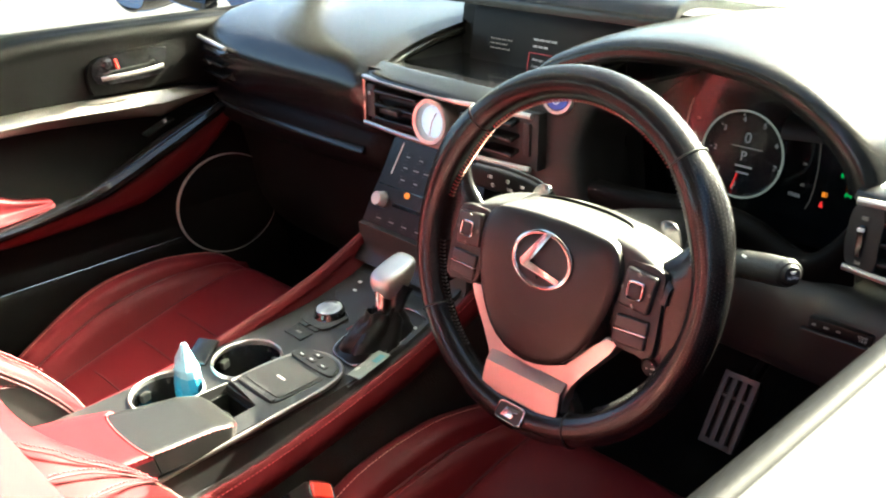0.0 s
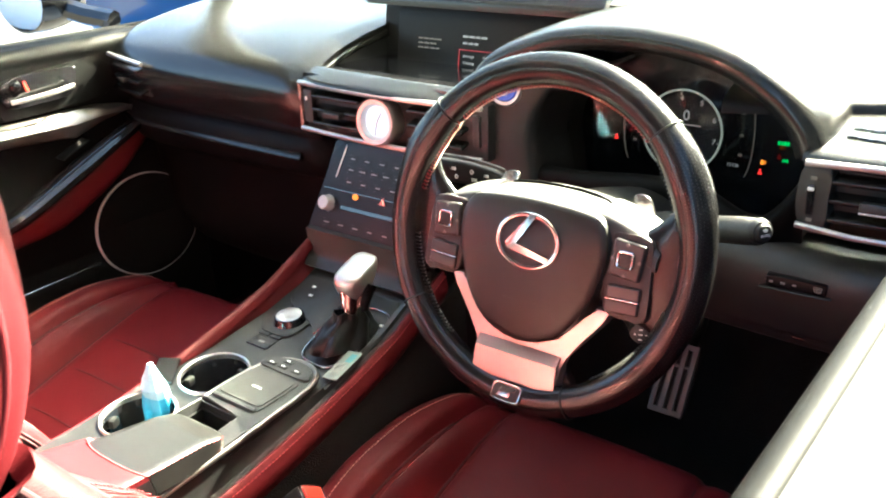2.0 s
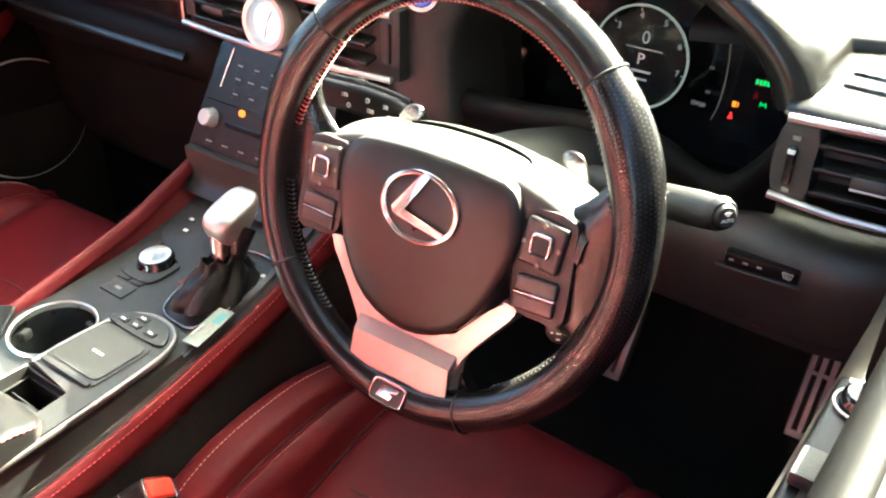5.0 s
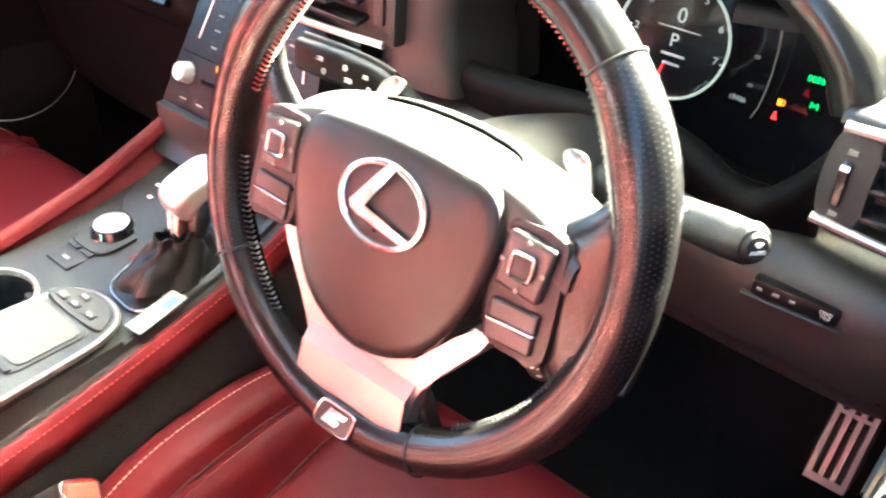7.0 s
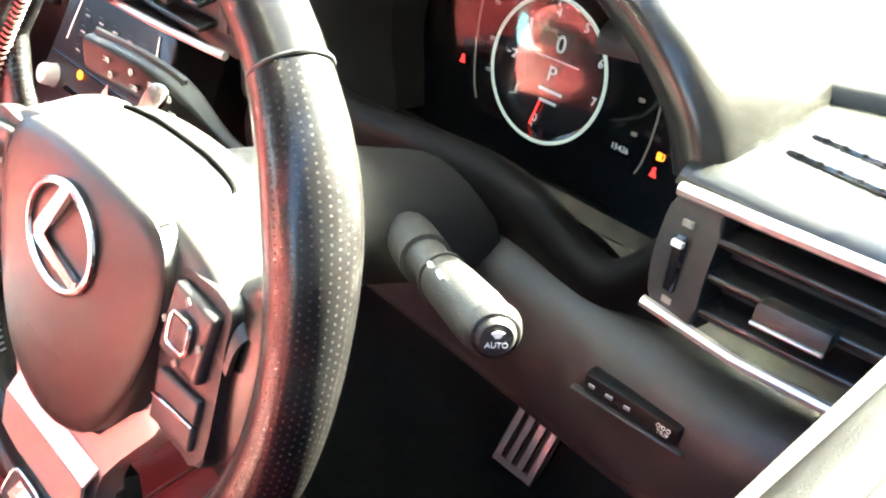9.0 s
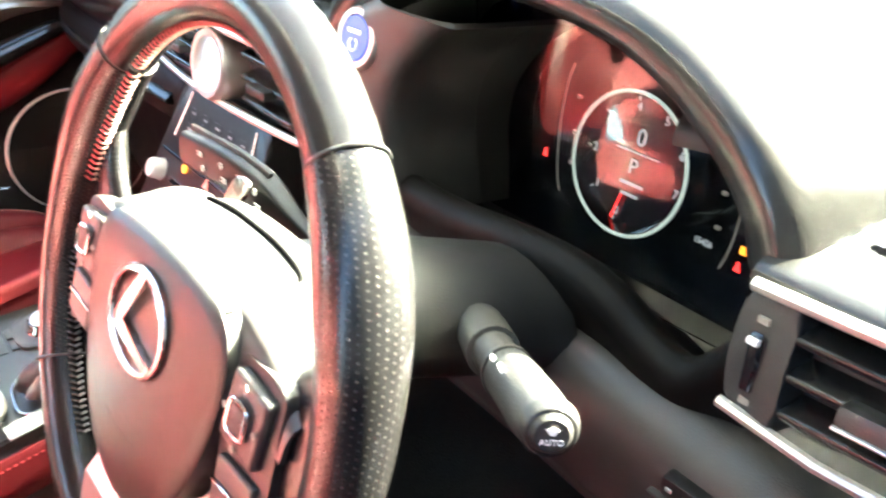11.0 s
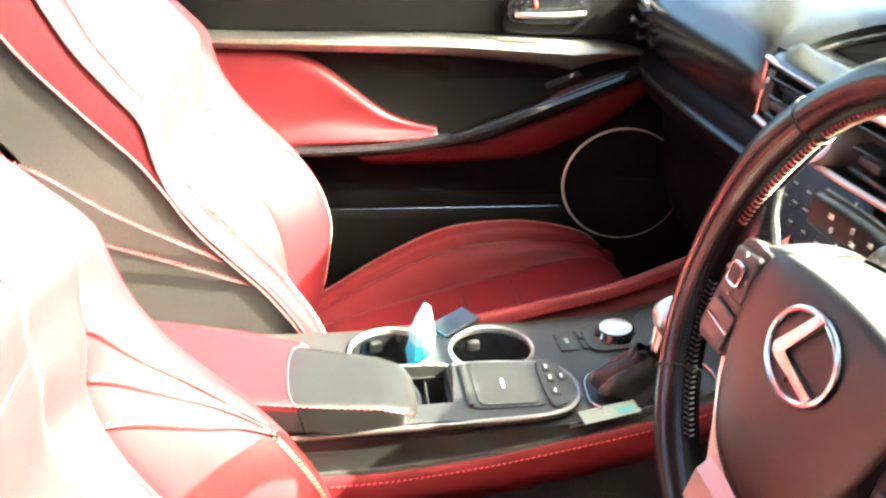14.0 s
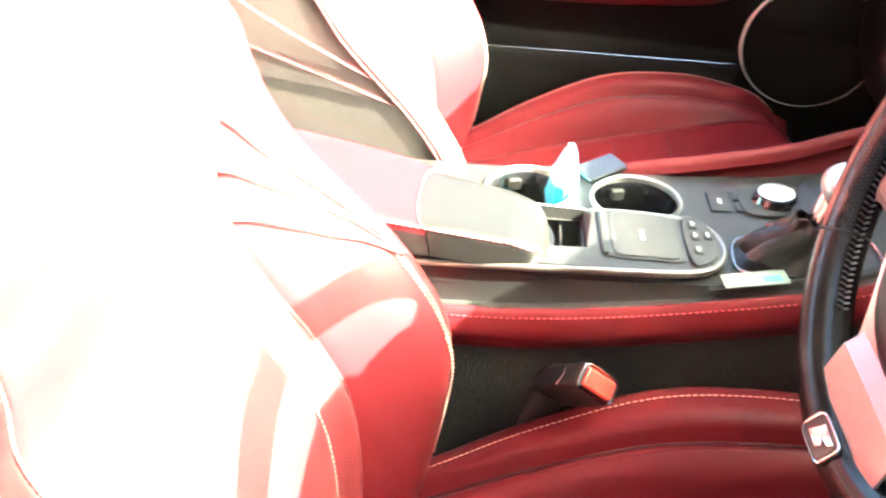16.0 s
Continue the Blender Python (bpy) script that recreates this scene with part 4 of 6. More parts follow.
part("button_ring", lathe([(0.0185, 0.006), (0.0225, 0.006), (0.0245, 0.002), (0.025, -0.004), (0.0185, -0.004)], 36, sf), M_SILVER, sb, "silver ring of the start button")
part("text_bar", rbox(0.016, 0.003, 0.0006, 0, 1, sf @ pose(0, 0.005, 0.0076)), M_WHITE_MARK, sb)
part("power_mark", tube([sf @ Vector((0.005 * math.cos(radians(a)), -0.005 + 0.005 * math.sin(radians(a)), 0.0074)) for a in range(120, 421, 30)], 0.0007, 6), M_WHITE_MARK, sb)

# driver side
RT = [(0.47, 0.718), (0.44, 0.7165), (0.40, 0.714), (0.36, 0.711), (0.30, 0.705), (0.268, 0.701), (0.252, 0.6965), (0.2465, 0.690)]
part("driver_pad", net([[(x - 0.09 * max(0, y - 0.25) * (1 if x < 0.57 else 0), min(y, 0.385 + 0.4 * (x - 0.55)) if y > 0.36 else y, z) for y, z in RT] for x in (0.562, 0.575, 0.62, 0.66, 0.70)], 4, 4, -0.015), M_DASH, dash, "black top pad over the driver vent")
# Black panel rising from the pad's far edge to the windscreen foot.
part("windscreen_base_panel", net([[(x, 0.378 + 0.4 * (x - 0.55) + dy, z) for dy, z in ((0.0, 0.708), (0.004, 0.7165), (0.05, 0.728), (0.14, 0.742), (0.34, 0.76))] for x in (0.44, 0.50, 0.56, 0.63, 0.705)], 3, 4, -0.01), M_BASE_PANEL, dash, "black panel at the foot of the windscreen")
for i in range(2):
    ds = part("defroster_slot", rbox(0.105, 0.019, 0.006, 0.002, 1, pose(0.642, 0.306 + 0.027 * i, 0.7052 + 0.0024 * i, 5, 0, -3)), M_GLOSS, dash, "black defroster slot")
    for k in range(9):
        part("slot_fin", rbox(0.0015, 0.018, 0.003, 0, 1, pose(0.598 + 0.011 * k, 0.308 + 0.027 * i - 0.0006 * k, 0.7078 + 0.0024 * i, 5, 0, -3)), M_DASH, ds)
part("slider_panel", slab(list(spline([(-0.010, -0.036), (-0.019, -0.010), (-0.017, 0.026), (-0.008, 0.037), (0.013, 0.037), (0.014, 0.0), (0.013, -0.036)], 4, True)), 0.02, 0.003, facing((0.580, 0.244, 0.653), (-0.1, -1, 0.05))), M_DARK, dash)
part("slider_slot", rbox(0.008, 0.004, 0.034, 0.002, 1, pose(0.576, 0.243, 0.650)), M_GLOSS, dash)
part("slider_mark", rbox(0.006, 0.004, 0.003, 0, 1, pose(0.576, 0.2405, 0.663)), M_WHITE_MARK, dash)
for z in (0.674, 0.628):
    part("slider_mark", rbox(0.006, 0.002, 0.0035, 0, 1, pose(0.577, 0.2435, z)), M_PANEL_LIT, dash)
v, m = vent(0.590, 0.695, 0.252, 0.622, 0.684, 0.262, slats=3)
tb = part("tab", rbox(0.037, 0.018, 0.011, 0.003, 2, m @ pose(0.000, -0.014, -0.001, -12, 0, 0)), M_CONSOLE, v)
part("tab_edge", rbox(0.036, 0.003, 0.0016, 0.0005, 1, m @ pose(0.000, -0.0240, -0.0045)), M_SILVER, tb, "thin silver tab edge")
part("upper_strip", tube([(0.567, 0.245, 0.689), (0.62, 0.243, 0.692), (0.70, 0.252, 0.692)], 0.0038, 8), M_SILVER, dash, "silver strip over the driver vent")
part("lower_strip", tube([(0.564, 0.242, 0.621), (0.62, 0.242, 0.617), (0.70, 0.252, 0.615)], 0.0036, 8), M_SILVER, dash, "silver strip under the driver vent")
KNEE = [(0.300, 0.582), (0.280, 0.580), (0.262, 0.570), (0.252, 0.552), (0.253, 0.525), (0.260, 0.495), (0.270, 0.472), (0.288, 0.460), (0.40, 0.455), (0.62, 0.46)]
kp = part("knee_panel", net([[(x, y + dy, z) for y, z in KNEE] for x, dy in ((0.115, 0.03), (0.2, 0.015), (0.37, 0.01), (0.55, 0.0), (0.64, 0.0), (0.70, 0.02))], 4, 4, -0.015), M_DARK, dash, "black lower panel under the steering column")
bp = part("button_panel", rbox(0.066, 0.012, 0.0140, 0.003, 2, pose(0.572, 0.2510, 0.5485, 6, 0, 3)), M_STACK, kp)
for i, w in enumerate((0.004, 0.005, 0.004)):
    part("key_mark", rbox(w, 0.002, 0.0022, 0, 1, pose(0.546 + 0.0125 * i, 0.2436 + 0.0006 * i, 0.5485, 6, 0, 3)), M_GREY_MARK, bp)
part("key_mark", lettering("ODO", 0.0042, facing((0.5955, 0.2450, 0.5505), (0, -1, -0.1))), M_PALE_MARK, bp)
part("key_mark", lettering("TRIP", 0.0042, facing((0.5955, 0.2455, 0.5462), (0, -1, -0.1))), M_PALE_MARK, bp)
lt = part("bonnet_latch", rbox(0.024, 0.014, 0.018, 0.004, 2, pose(0.612, 0.262, 0.522)), M_DARK, kp, "black bonnet release lever")
part("key_mark", rbox(0.008, 0.002, 0.0025, 0, 1, pose(0.606, 0.2545, 0.529)), M_PALE_MARK, lt)
part("key_mark", rbox(0.0022, 0.002, 0.009, 0, 1, pose(0.6135, 0.2545, 0.524)), M_PALE_MARK, lt)
part("panel_seam", rbox(0.050, 0.003, 0.0016, 0, 1, pose(0.625, 0.2665, 0.483, 0, -2, 0)), M_DKCHROME, kp)
part("panel_seam", rbox(0.022, 0.003, 0.0016, 0, 1, pose(0.582, 0.2685, 0.475, 0, -2, 0)), M_DKCHROME, kp)
part("key_mark", rbox(0.010, 0.003, 0.0025, 0, 1, pose(0.637, 0.2640, 0.499)), M_GREY_MARK, kp)
part("panel_ledge", rbox(0.078, 0.006, 0.0022, 0.001, 1, pose(0.571, 0.2465, 0.5395, 6, 0, 3)), M_DARK, kp)

# steering column
part("steering_column_shroud", net([[(0.371 + rx * math.cos(2 * math.pi * j / 12), y, z0 + rz * math.sin(2 * math.pi * j / 12)) for j in range(12)] for y, z0, rx, rz in ((0.085, 0.620, 0.045, 0.040), (0.11, 0.614, 0.052, 0.042), (0.18, 0.600, 0.056, 0.044), (0.28, 0.570, 0.060, 0.046))], 4, 2, 0.004, True), M_DARK, dash, "dark steering column shroud")

# ---------------------------------------------------------------- stalks
rs = thing("wiper_stalk", "grey wiper stalk with AUTO knob end on the steering column", "stalk", (0.45, 0.185, 0.62))
p = spline([(0.425, 0.198, 0.606), (0.455, 0.179, 0.617), (0.492, 0.157, 0.629)], 5)
part("stalk_base", tube(p, 0.0122, 14, taper=np.linspace(1.25, 0.9, len(p))), M_DARK, rs)
part("base_collar", tube([(0.440, 0.188, 0.6125), (0.458, 0.177, 0.6180), (0.470, 0.170, 0.6215)], 0.0152, 20), M_DARK, rs)
p = spline([(0.490, 0.158, 0.6285), (0.514, 0.145, 0.6370), (0.544, 0.128, 0.6475), (0.566, 0.116, 0.6545)], 5)
arm_ = part("stalk_body", tube(p, 0.0139, 24, flat=0.95, up=(0, 0.3, 1), taper=np.interp(np.arange(len(p)), [0, 1, 3, 11, 15], [0.80, 0.86, 0.97, 1.0, 0.93])), M_DARK, rs)
part("dial_ring", tube([p[2], p[2] + (p[3] - p[2]) * 0.5], 0.0144, 24, flat=0.95, up=(0, 0.3, 1)), M_DARK, rs)
ek = facing((0.570, 0.1135, 0.6560), (0.78, -0.58, 0.16)) @ Matrix.Scale(0.81, 4)
kb = part("end_knob", lathe([(0, 0.006), (0.0090, 0.0052), (0.0116, 0.002), (0.0122, -0.006)], 28, ek), M_DARK, rs, "dark round end knob with a wiper mark")
part("end_ring", lathe([(0.0122, 0.002), (0.0135, 0.0015), (0.0152, -0.002), (0.0162, -0.007), (0.0122, -0.010)], 28, ek), M_CONSOLE, rs)

part("word", lettering("AUTO", 0.0045, ek @ pose(0, -0.0032, 0.0062)), M_WHITE_MARK, kb)
part("wiper_mark", slab([(-0.0012, 0.0), (0.0012, 0.0), (0.0036, 0.0030), (0.0, 0.0042), (-0.0036, 0.0030)], 0.0006, 0, ek @ pose(0, 0.001, 0.0066)), M_WHITE_MARK, kb)
for i, (t_, w) in enumerate(((0.25, 0.004), (0.45, 0.007))):
    q = Vector(p[int(t_ * (len(p) - 1))])
    part("stalk_mark", rbox(w, 0.002, 0.004, 0, 1, facing(q + Vector((-0.003, -0.0085, 0.0104)), (-0.3, -0.6, 0.75))), M_WHITE_MARK, arm_)
ls = thing("light_stalk", "black light stalk with white marks on the steering column", "stalk", (0.30, 0.18, 0.62))
p = spline([(0.322, 0.172, 0.600), (0.288, 0.156, 0.620), (0.258, 0.144, 0.6405), (0.225, 0.135, 0.6495), (0.178, 0.124, 0.6540)], 4)
SECT = ring_outline(1.0, 1.0, 24, 5)
body = [[(q_[0], q_[1] + 0.0105 * k * v, q_[2] + 0.0140 * k * u) for v, u in SECT] for q_, k in zip(p, np.interp(np.arange(len(p)), [0, 4, 7, 9, 14, 16], [0.50, 0.55, 0.86, 1.0, 1.0, 0.94]))]
lb = part("stalk_body", shell(np.array(body + [[(p[-1][0] - 0.001, p[-1][1] + 0.004 * v, p[-1][2] + 0.006 * u) for v, u in SECT], [(p[-1][0] - 0.001, p[-1][1], p[-1][2]) for v, u in SECT]]), 0.0, True), M_STACK, ls)
# Paler strip paints the sunlit top of the black stalk.
part("lit_edge", tube([q_ + np.array((0, 0.001, 0.0132)) for q_ in p[8:]], 0.0042, 8, flat=0.5), M_CONSOLE, ls, "upper edge of the stalk, toned paler as sunlit")
for i in range(4):
    q = Vector(p[8 + 2 * i])
    for j, dz in enumerate((0.0050, -0.0045)):
        mk = facing(q + Vector((0.004 * j, -0.0108, dz)), (0, -1, 0.05))
        part("stalk_mark", join(rbox(0.0044, 0.0034, 0.0008, 0, 1, mk @ pose(0.001, 0, 0)), rbox(0.0026, 0.0008, 0.0008, 0, 1, mk @ pose(-0.0032, 0.0012, 0)), rbox(0.0026, 0.0008, 0.0008, 0, 1, mk @ pose(-0.0032, -0.0012, 0))) if (i + j) % 2 else tube([mk @ Vector((0.0020 * math.cos(k * 0.785), 0.0020 * math.sin(k * 0.785), 0)) for k in range(8)], 0.0007, 5, True), M_PALE_MARK, lb)

# ---------------------------------------------------------------- steering wheel
sw = thing("steering_wheel", "black leather steering wheel with silver lower spoke", "steering wheel", (0.371, 0.032, 0.636), (75, 0, 0))


def circle_arc(R, a0, a1, n, z=0.0):
    return [(R * math.cos(radians(a0 + (a1 - a0) * i / n)), R * math.sin(radians(a0 + (a1 - a0) * i / n)), z) for i in range(n + 1)]


def rim_piece(nm, a0, a1, mt, fat, label=""):
    n = max(6, int(abs(a1 - a0) / 3))
    pts = circle_arc(0.1685, a0, a1, n)
    tap = [1.0 + fat * math.exp(-(((a0 + (a1 - a0) * i / n + 360) % 360 - c) / 16) ** 2) for i in range(n + 1) for c in [28 if ((a0 + (a1 - a0) * i / n + 360) % 360) < 90 else (152 if ((a0 + (a1 - a0) * i / n + 360) % 360) < 270 else 388)]]
    return part(nm, tube(pts, 0.0168, 20, up=(0, 0, 1), flat=0.98, taper=tap), mt, sw, label, local=True)


rim_piece("rim_top", 46.4, 137.6, M_BLACK_LEATHER, 0.06, "smooth black leather rim top")
rim_piece("rim_side", -67.6, 45.6, M_RIM_PERF, 0.20, "perforated black leather grip")
rim_piece("rim_side", 138.4, 214.6, M_RIM_PERF, 0.20, "perforated black leather grip")
rim_piece("rim_bottom", 215.4, 291.6, M_BLACK_LEATHER, 0.0, "smooth black leather rim bottom")
for a in (46, 138, 215, 292):
    c = Vector((0.1695 * math.cos(radians(a)), 0.1695 * math.sin(radians(a)), 0))
    ring = [c + 0.0172 * (math.cos(2 * math.pi * j / 20) * Vector((0, 0, 1)) + math.sin(2 * math.pi * j / 20) * c.normalized()) for j in range(20)]
    part("rim_seam", tube(ring, 0.0009, 6, True), M_DARK, sw, local=True)
for a0, a1 in ((48, 136), (14, 46), (138, 172), (190, 236), (304, 345)):
    n = int((a1 - a0) / 1.5)
    vs = []
    for i in range(n):
        a = radians(a0 + (a1 - a0) * i / n)
        o = Vector((math.cos(a), math.sin(a), 0))
        tn = Vector((-math.sin(a), math.cos(a), 0))
        deg = math.degrees(a) % 360
        fat = 0.20 if deg < 46 or 138 < deg < 215 or deg > 292 else 0.06
        b = o * (0.1685 - 0.0168 * (1.0 + fat * math.exp(-((deg - (28 if deg < 90 else 152 if deg < 270 else 388)) / 16) ** 2)) - 0.0004)
        z = 0.0040
        vs.append((tube([b + Vector((0, 0, z)) + o * 0.0008 - tn * 0.0010, b + Vector((0, 0, z * 0.5)) - o * 0.0010, b - o * 0.0006 + tn * 0.0010], 0.00075, 5),
                   tube([b - o * 0.0006 + tn * 0.0010, b - Vector((0, 0, z * 0.5)) - o * 0.0010, b - Vector((0, 0, z)) + o * 0.0008 - tn * 0.0010], 0.00075, 5)))
    part("stitching", join(*[a_ for a_, b_ in vs]), M_DARK if a0 in (14, 190, 304) else M_STITCH_RED, sw, "cross stitching inside the rim", local=True)["kind"] = "stuff"
    part("stitching", join(*[b_ for a_, b_ in vs]), M_GREY_MARK if a0 in (14, 190, 304) else M_STITCH_PALE, sw, "cross stitching inside the rim", local=True)["kind"] = "stuff"
SH = [(0.0, 0.0395), (0.045, 0.0375), (0.0735, 0.0315), (0.0845, 0.010), (0.083, -0.020), (0.068, -0.062), (0.042, -0.094), (0.0, -0.107), (-0.042, -0.094), (-0.068, -0.062), (-0.083, -0.020), (-0.0845, 0.010), (-0.0735, 0.0315), (-0.045, 0.0375)]
sh = spline(SH, 3, True)


def shield(k, z, top=0.0395, kx=None):
    return [(x * (kx or k), (y * (top / 0.0395 if y > 0 else 1.0) + 0.02) * k - 0.02, z) for x, y in sh]


face_rows = np.array([shield(0.02, 0.0205), shield(0.35, 0.0200), shield(0.7, 0.0185), shield(0.9, 0.0163), shield(0.975, 0.0145), shield(1.0, 0.0125), shield(1.0, 0.0110)])
# The cover takes the darker tone, which paints its shade into the colour.
hubp = part("airbag_cover", shell(face_rows, 0.0, True), M_HUB_SHADED, sw, "charcoal airbag cover with a metal emblem", local=True)
# cruise lever behind the lower spoke, turning with the wheel
cp = spline([(0.415, 0.105, 0.568), (0.445, 0.085, 0.558), (0.470, 0.064, 0.551), (0.479, 0.053, 0.549)], 4)
cl = part("cruise_lever", tube(cp, 0.0105, 16, taper=np.linspace(0.75, 1.0, len(cp))), M_DARK, sw, "short black cruise lever with white marks")
ce = facing((0.481, 0.051, 0.549), (0.35, -0.90, 0.15))
part("lever_end", lathe([(0, 0.0030), (0.0070, 0.0026), (0.0098, 0.0008), (0.0106, -0.004)], 24, ce), M_DARK, cl)
for a, r_, w in ((0, 0.0, 0.0040), (90, 0.0052, 0.0034), (270, 0.0052, 0.0034), (0, 0.0056, 0.0022), (180, 0.0056, 0.0022)):
    part("lever_mark", rbox(w, 0.0011, 0.0006, 0, 1, ce @ pose(r_ * math.cos(radians(a)), r_ * math.sin(radians(a)), 0.0032)), M_WHITE_MARK, cl)
# words pressed into the cover
part("pressed_word", lettering("SRS AIRBAG", 0.0075, pose(0, -0.062, 0.0190, -6, 0, 0), 0.0002), M_DARK, hubp, local=True)
back_rows = np.array([shield(1.0, 0.0117, 0.0396), shield(1.004, 0.004, 0.0412), shield(1.0, -0.014, 0.0462), shield(0.985, -0.034, 0.0522, 0.97), shield(0.97, -0.052, 0.0545, 0.94), shield(0.9, -0.068, 0.050), shield(0.7, -0.08, 0.03)])
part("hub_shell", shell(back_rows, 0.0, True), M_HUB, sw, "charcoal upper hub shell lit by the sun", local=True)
def hub_top(u, n_):
    base = float(np.interp(abs(u), [0, 0.025, 0.045, 0.06, 0.0735, 0.0845], [0.0395, 0.0392, 0.0375, 0.0352, 0.0315, 0.010]))
    return base * float(np.interp(n_, [-0.052, -0.034, -0.014, 0.004, 0.0117], [0.0545, 0.0522, 0.0462, 0.0412, 0.0396])) / 0.0395


gl = [(u, hub_top(u, n_) - 0.0004, n_) for u, n_ in spline([(-0.056, -0.034), (-0.03, -0.035), (0.0, -0.035), (0.03, -0.035), (0.056, -0.033), (0.0635, -0.026), (0.066, -0.012), (0.068, 0.002), (0.069, 0.011)], 5)]
part("hub_gap", tube(gl, 0.0016, 8), M_BIN, sw, "dark seam across the hub top", local=True)
# emblem
part("emblem_ring", tube([(0.002 + 0.0345 * math.cos(2 * math.pi * j / 48), -0.002 + 0.0265 * math.sin(2 * math.pi * j / 48), 0.0212) for j in range(48)], 0.0020, 8, True, up=(0, 0, 1), flat=1.2), M_CHROME, hubp, "chrome oval emblem", local=True)
bar = slab([(0.0115, 0.0265), (0.0030, 0.0280), (-0.0215, -0.0050), (-0.0195, -0.0098), (-0.0145, -0.0118), (0.0270, -0.0185), (0.0295, -0.0125), (-0.0100, -0.0050)], 0.003, 0.0008, pose(-0.001, -0.002, 0.0238))
part("emblem_bar", bar, M_CHROME, hubp, "chrome bent bar inside the emblem", local=True)
# spokes
for s in (-1, 1):
    sp_ = net([[(s * x, y, z) for y, z in ((y1, -0.014), (y1 - 0.004, -0.004), ((y0 + y1) / 2, zf), (y0 + 0.004, -0.004), (y0, -0.014), ((y0 + y1) / 2, -0.024))] for x, y0, y1, zf in
               ((0.078, -0.052, 0.012, 0.004), (0.10, -0.054, 0.016, 0.003), (0.13, -0.060, 0.038, 0.0), (0.146, -0.070, 0.066, -0.002), (0.157, -0.066, 0.070, -0.005), (0.166, -0.050, 0.052, -0.007))], 4, 4, 0.002, True)
    spoke = part("spoke", sp_, M_RIM_PERF, sw, "black leather spoke with control keys", local=True)
    cov = net([[(s * u, vt + dv * k, n_) for dv, n_ in ((-0.03, -0.054), (-0.006, -0.046), (0.0, -0.036), (-0.0055, -0.018), (-0.0105, -0.003), (-0.0155, 0.0022), (-0.030, 0.004))] for u, vt, k in
               ((0.066, 0.0475, 1), (0.080, 0.0450, 1), (0.095, 0.0410, 1), (0.110, 0.0352, 1), (0.122, 0.0285, 1), (0.132, 0.0200, 0.9))], 4, 4, 0.003)
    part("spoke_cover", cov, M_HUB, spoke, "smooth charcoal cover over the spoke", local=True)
    pod = part("control_pod", slab([(s * x, y) for x, y in spline([(0.083, 0.016), (0.086, -0.052), (0.122, -0.056), (0.131, -0.050), (0.128, 0.005), (0.124, 0.022), (0.10, 0.024)], 4, True)], 0.012, 0.003, pose(0, 0, 0.0068)), M_DARK, spoke, "dark control pod", local=True)
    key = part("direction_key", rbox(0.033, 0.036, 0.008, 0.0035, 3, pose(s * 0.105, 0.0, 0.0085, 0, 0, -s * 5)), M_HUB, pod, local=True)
    fr = [(s * 0.105 + x, 0.0 + y, 0.0148) for x, y in ring_outline(0.0078, 0.0078, 24, 5)]
    part("key_frame", tube(fr, 0.0013, 6, True), M_CHROME, pod, "chrome square key frame", local=True)
    part("centre_key", rbox(0.013, 0.013, 0.004, 0.0015, 2, pose(s * 0.105, 0.0, 0.0135)), M_DARK, pod, local=True)
    for dx, dy in ((0.014, 0), (-0.014, 0), (0, 0.015), (0, -0.015)):
        part("key_mark", rbox(0.003, 0.003, 0.0005, 0, 1, pose(s * 0.105 + dx, dy, 0.0138, 0, 0, 45)), M_PANEL_LIT, pod, local=True)
    for k in (0, 1):
        part("rocker_key", rbox(0.034, 0.0128, 0.005, 0.0024, 3, pose(s * 0.106, -0.0320 - 0.0140 * k, 0.0078, 0, 0, s * 3)), M_HUB, pod, local=True)
    part("rocker_line", rbox(0.034, 0.0016, 0.002, 0.0005, 1, pose(s * 0.106, -0.0390, 0.0103, 0, 0, s * 3)), M_CHROME, pod, "thin chrome line", local=True)
    # paddle
    pd = slab([(s * x, y) for x, y in spline([(0.092, -0.014), (0.097, 0.010), (0.097, 0.028), (0.091, 0.045), (0.084, 0.054), (0.073, 0.055), (0.069, 0.049), (0.078, 0.034), (0.080, 0.012), (0.080, -0.016)], 4, True)], 0.003, 0.001, pose(0, 0, -0.064))
    part("shift_paddle", pd, M_DKCHROME, sw, "silver gear shift paddle", local=True)
SILV = [(-0.0935, -0.056), (-0.088, -0.068), (-0.066, -0.096), (-0.052, -0.113), (-0.0480, -0.124), (-0.0485, -0.148), (0.0, -0.154), (0.0485, -0.148), (0.0480, -0.124), (0.052, -0.113), (0.066, -0.096), (0.088, -0.068), (0.0935, -0.056),
        (0.079, -0.054), (0.071, -0.068), (0.045, -0.098), (0.02, -0.109), (0.0, -0.112), (-0.02, -0.109), (-0.045, -0.098), (-0.071, -0.068), (-0.079, -0.054)]
bm_s = slab(SILV, 0.016, 0.0025, pose(0, 0, 0.004))
for v_ in bm_s.verts:
    if v_.co.y < -0.118:
        v_.co.z -= 0.12 * (-0.118 - v_.co.y)
bm_s = join(bm_s, net([[(x * k, v_, n_) for x in (-0.0485, -0.03, 0.0, 0.03, 0.0485)] for v_, n_, k in ((-0.113, 0.0042, 1.02), (-0.1145, 0.0050, 1.02), (-0.1240, 0.0105, 1.0), (-0.1255, 0.0110, 1.0), (-0.149, 0.0100, 1.02), (-0.1535, 0.0085, 1.02), (-0.1550, 0.0040, 1.02))], 2, 3, 0.002))
part("silver_spoke", bm_s, M_SILVER, sw, "satin silver lower spoke with a lit top edge", local=True)
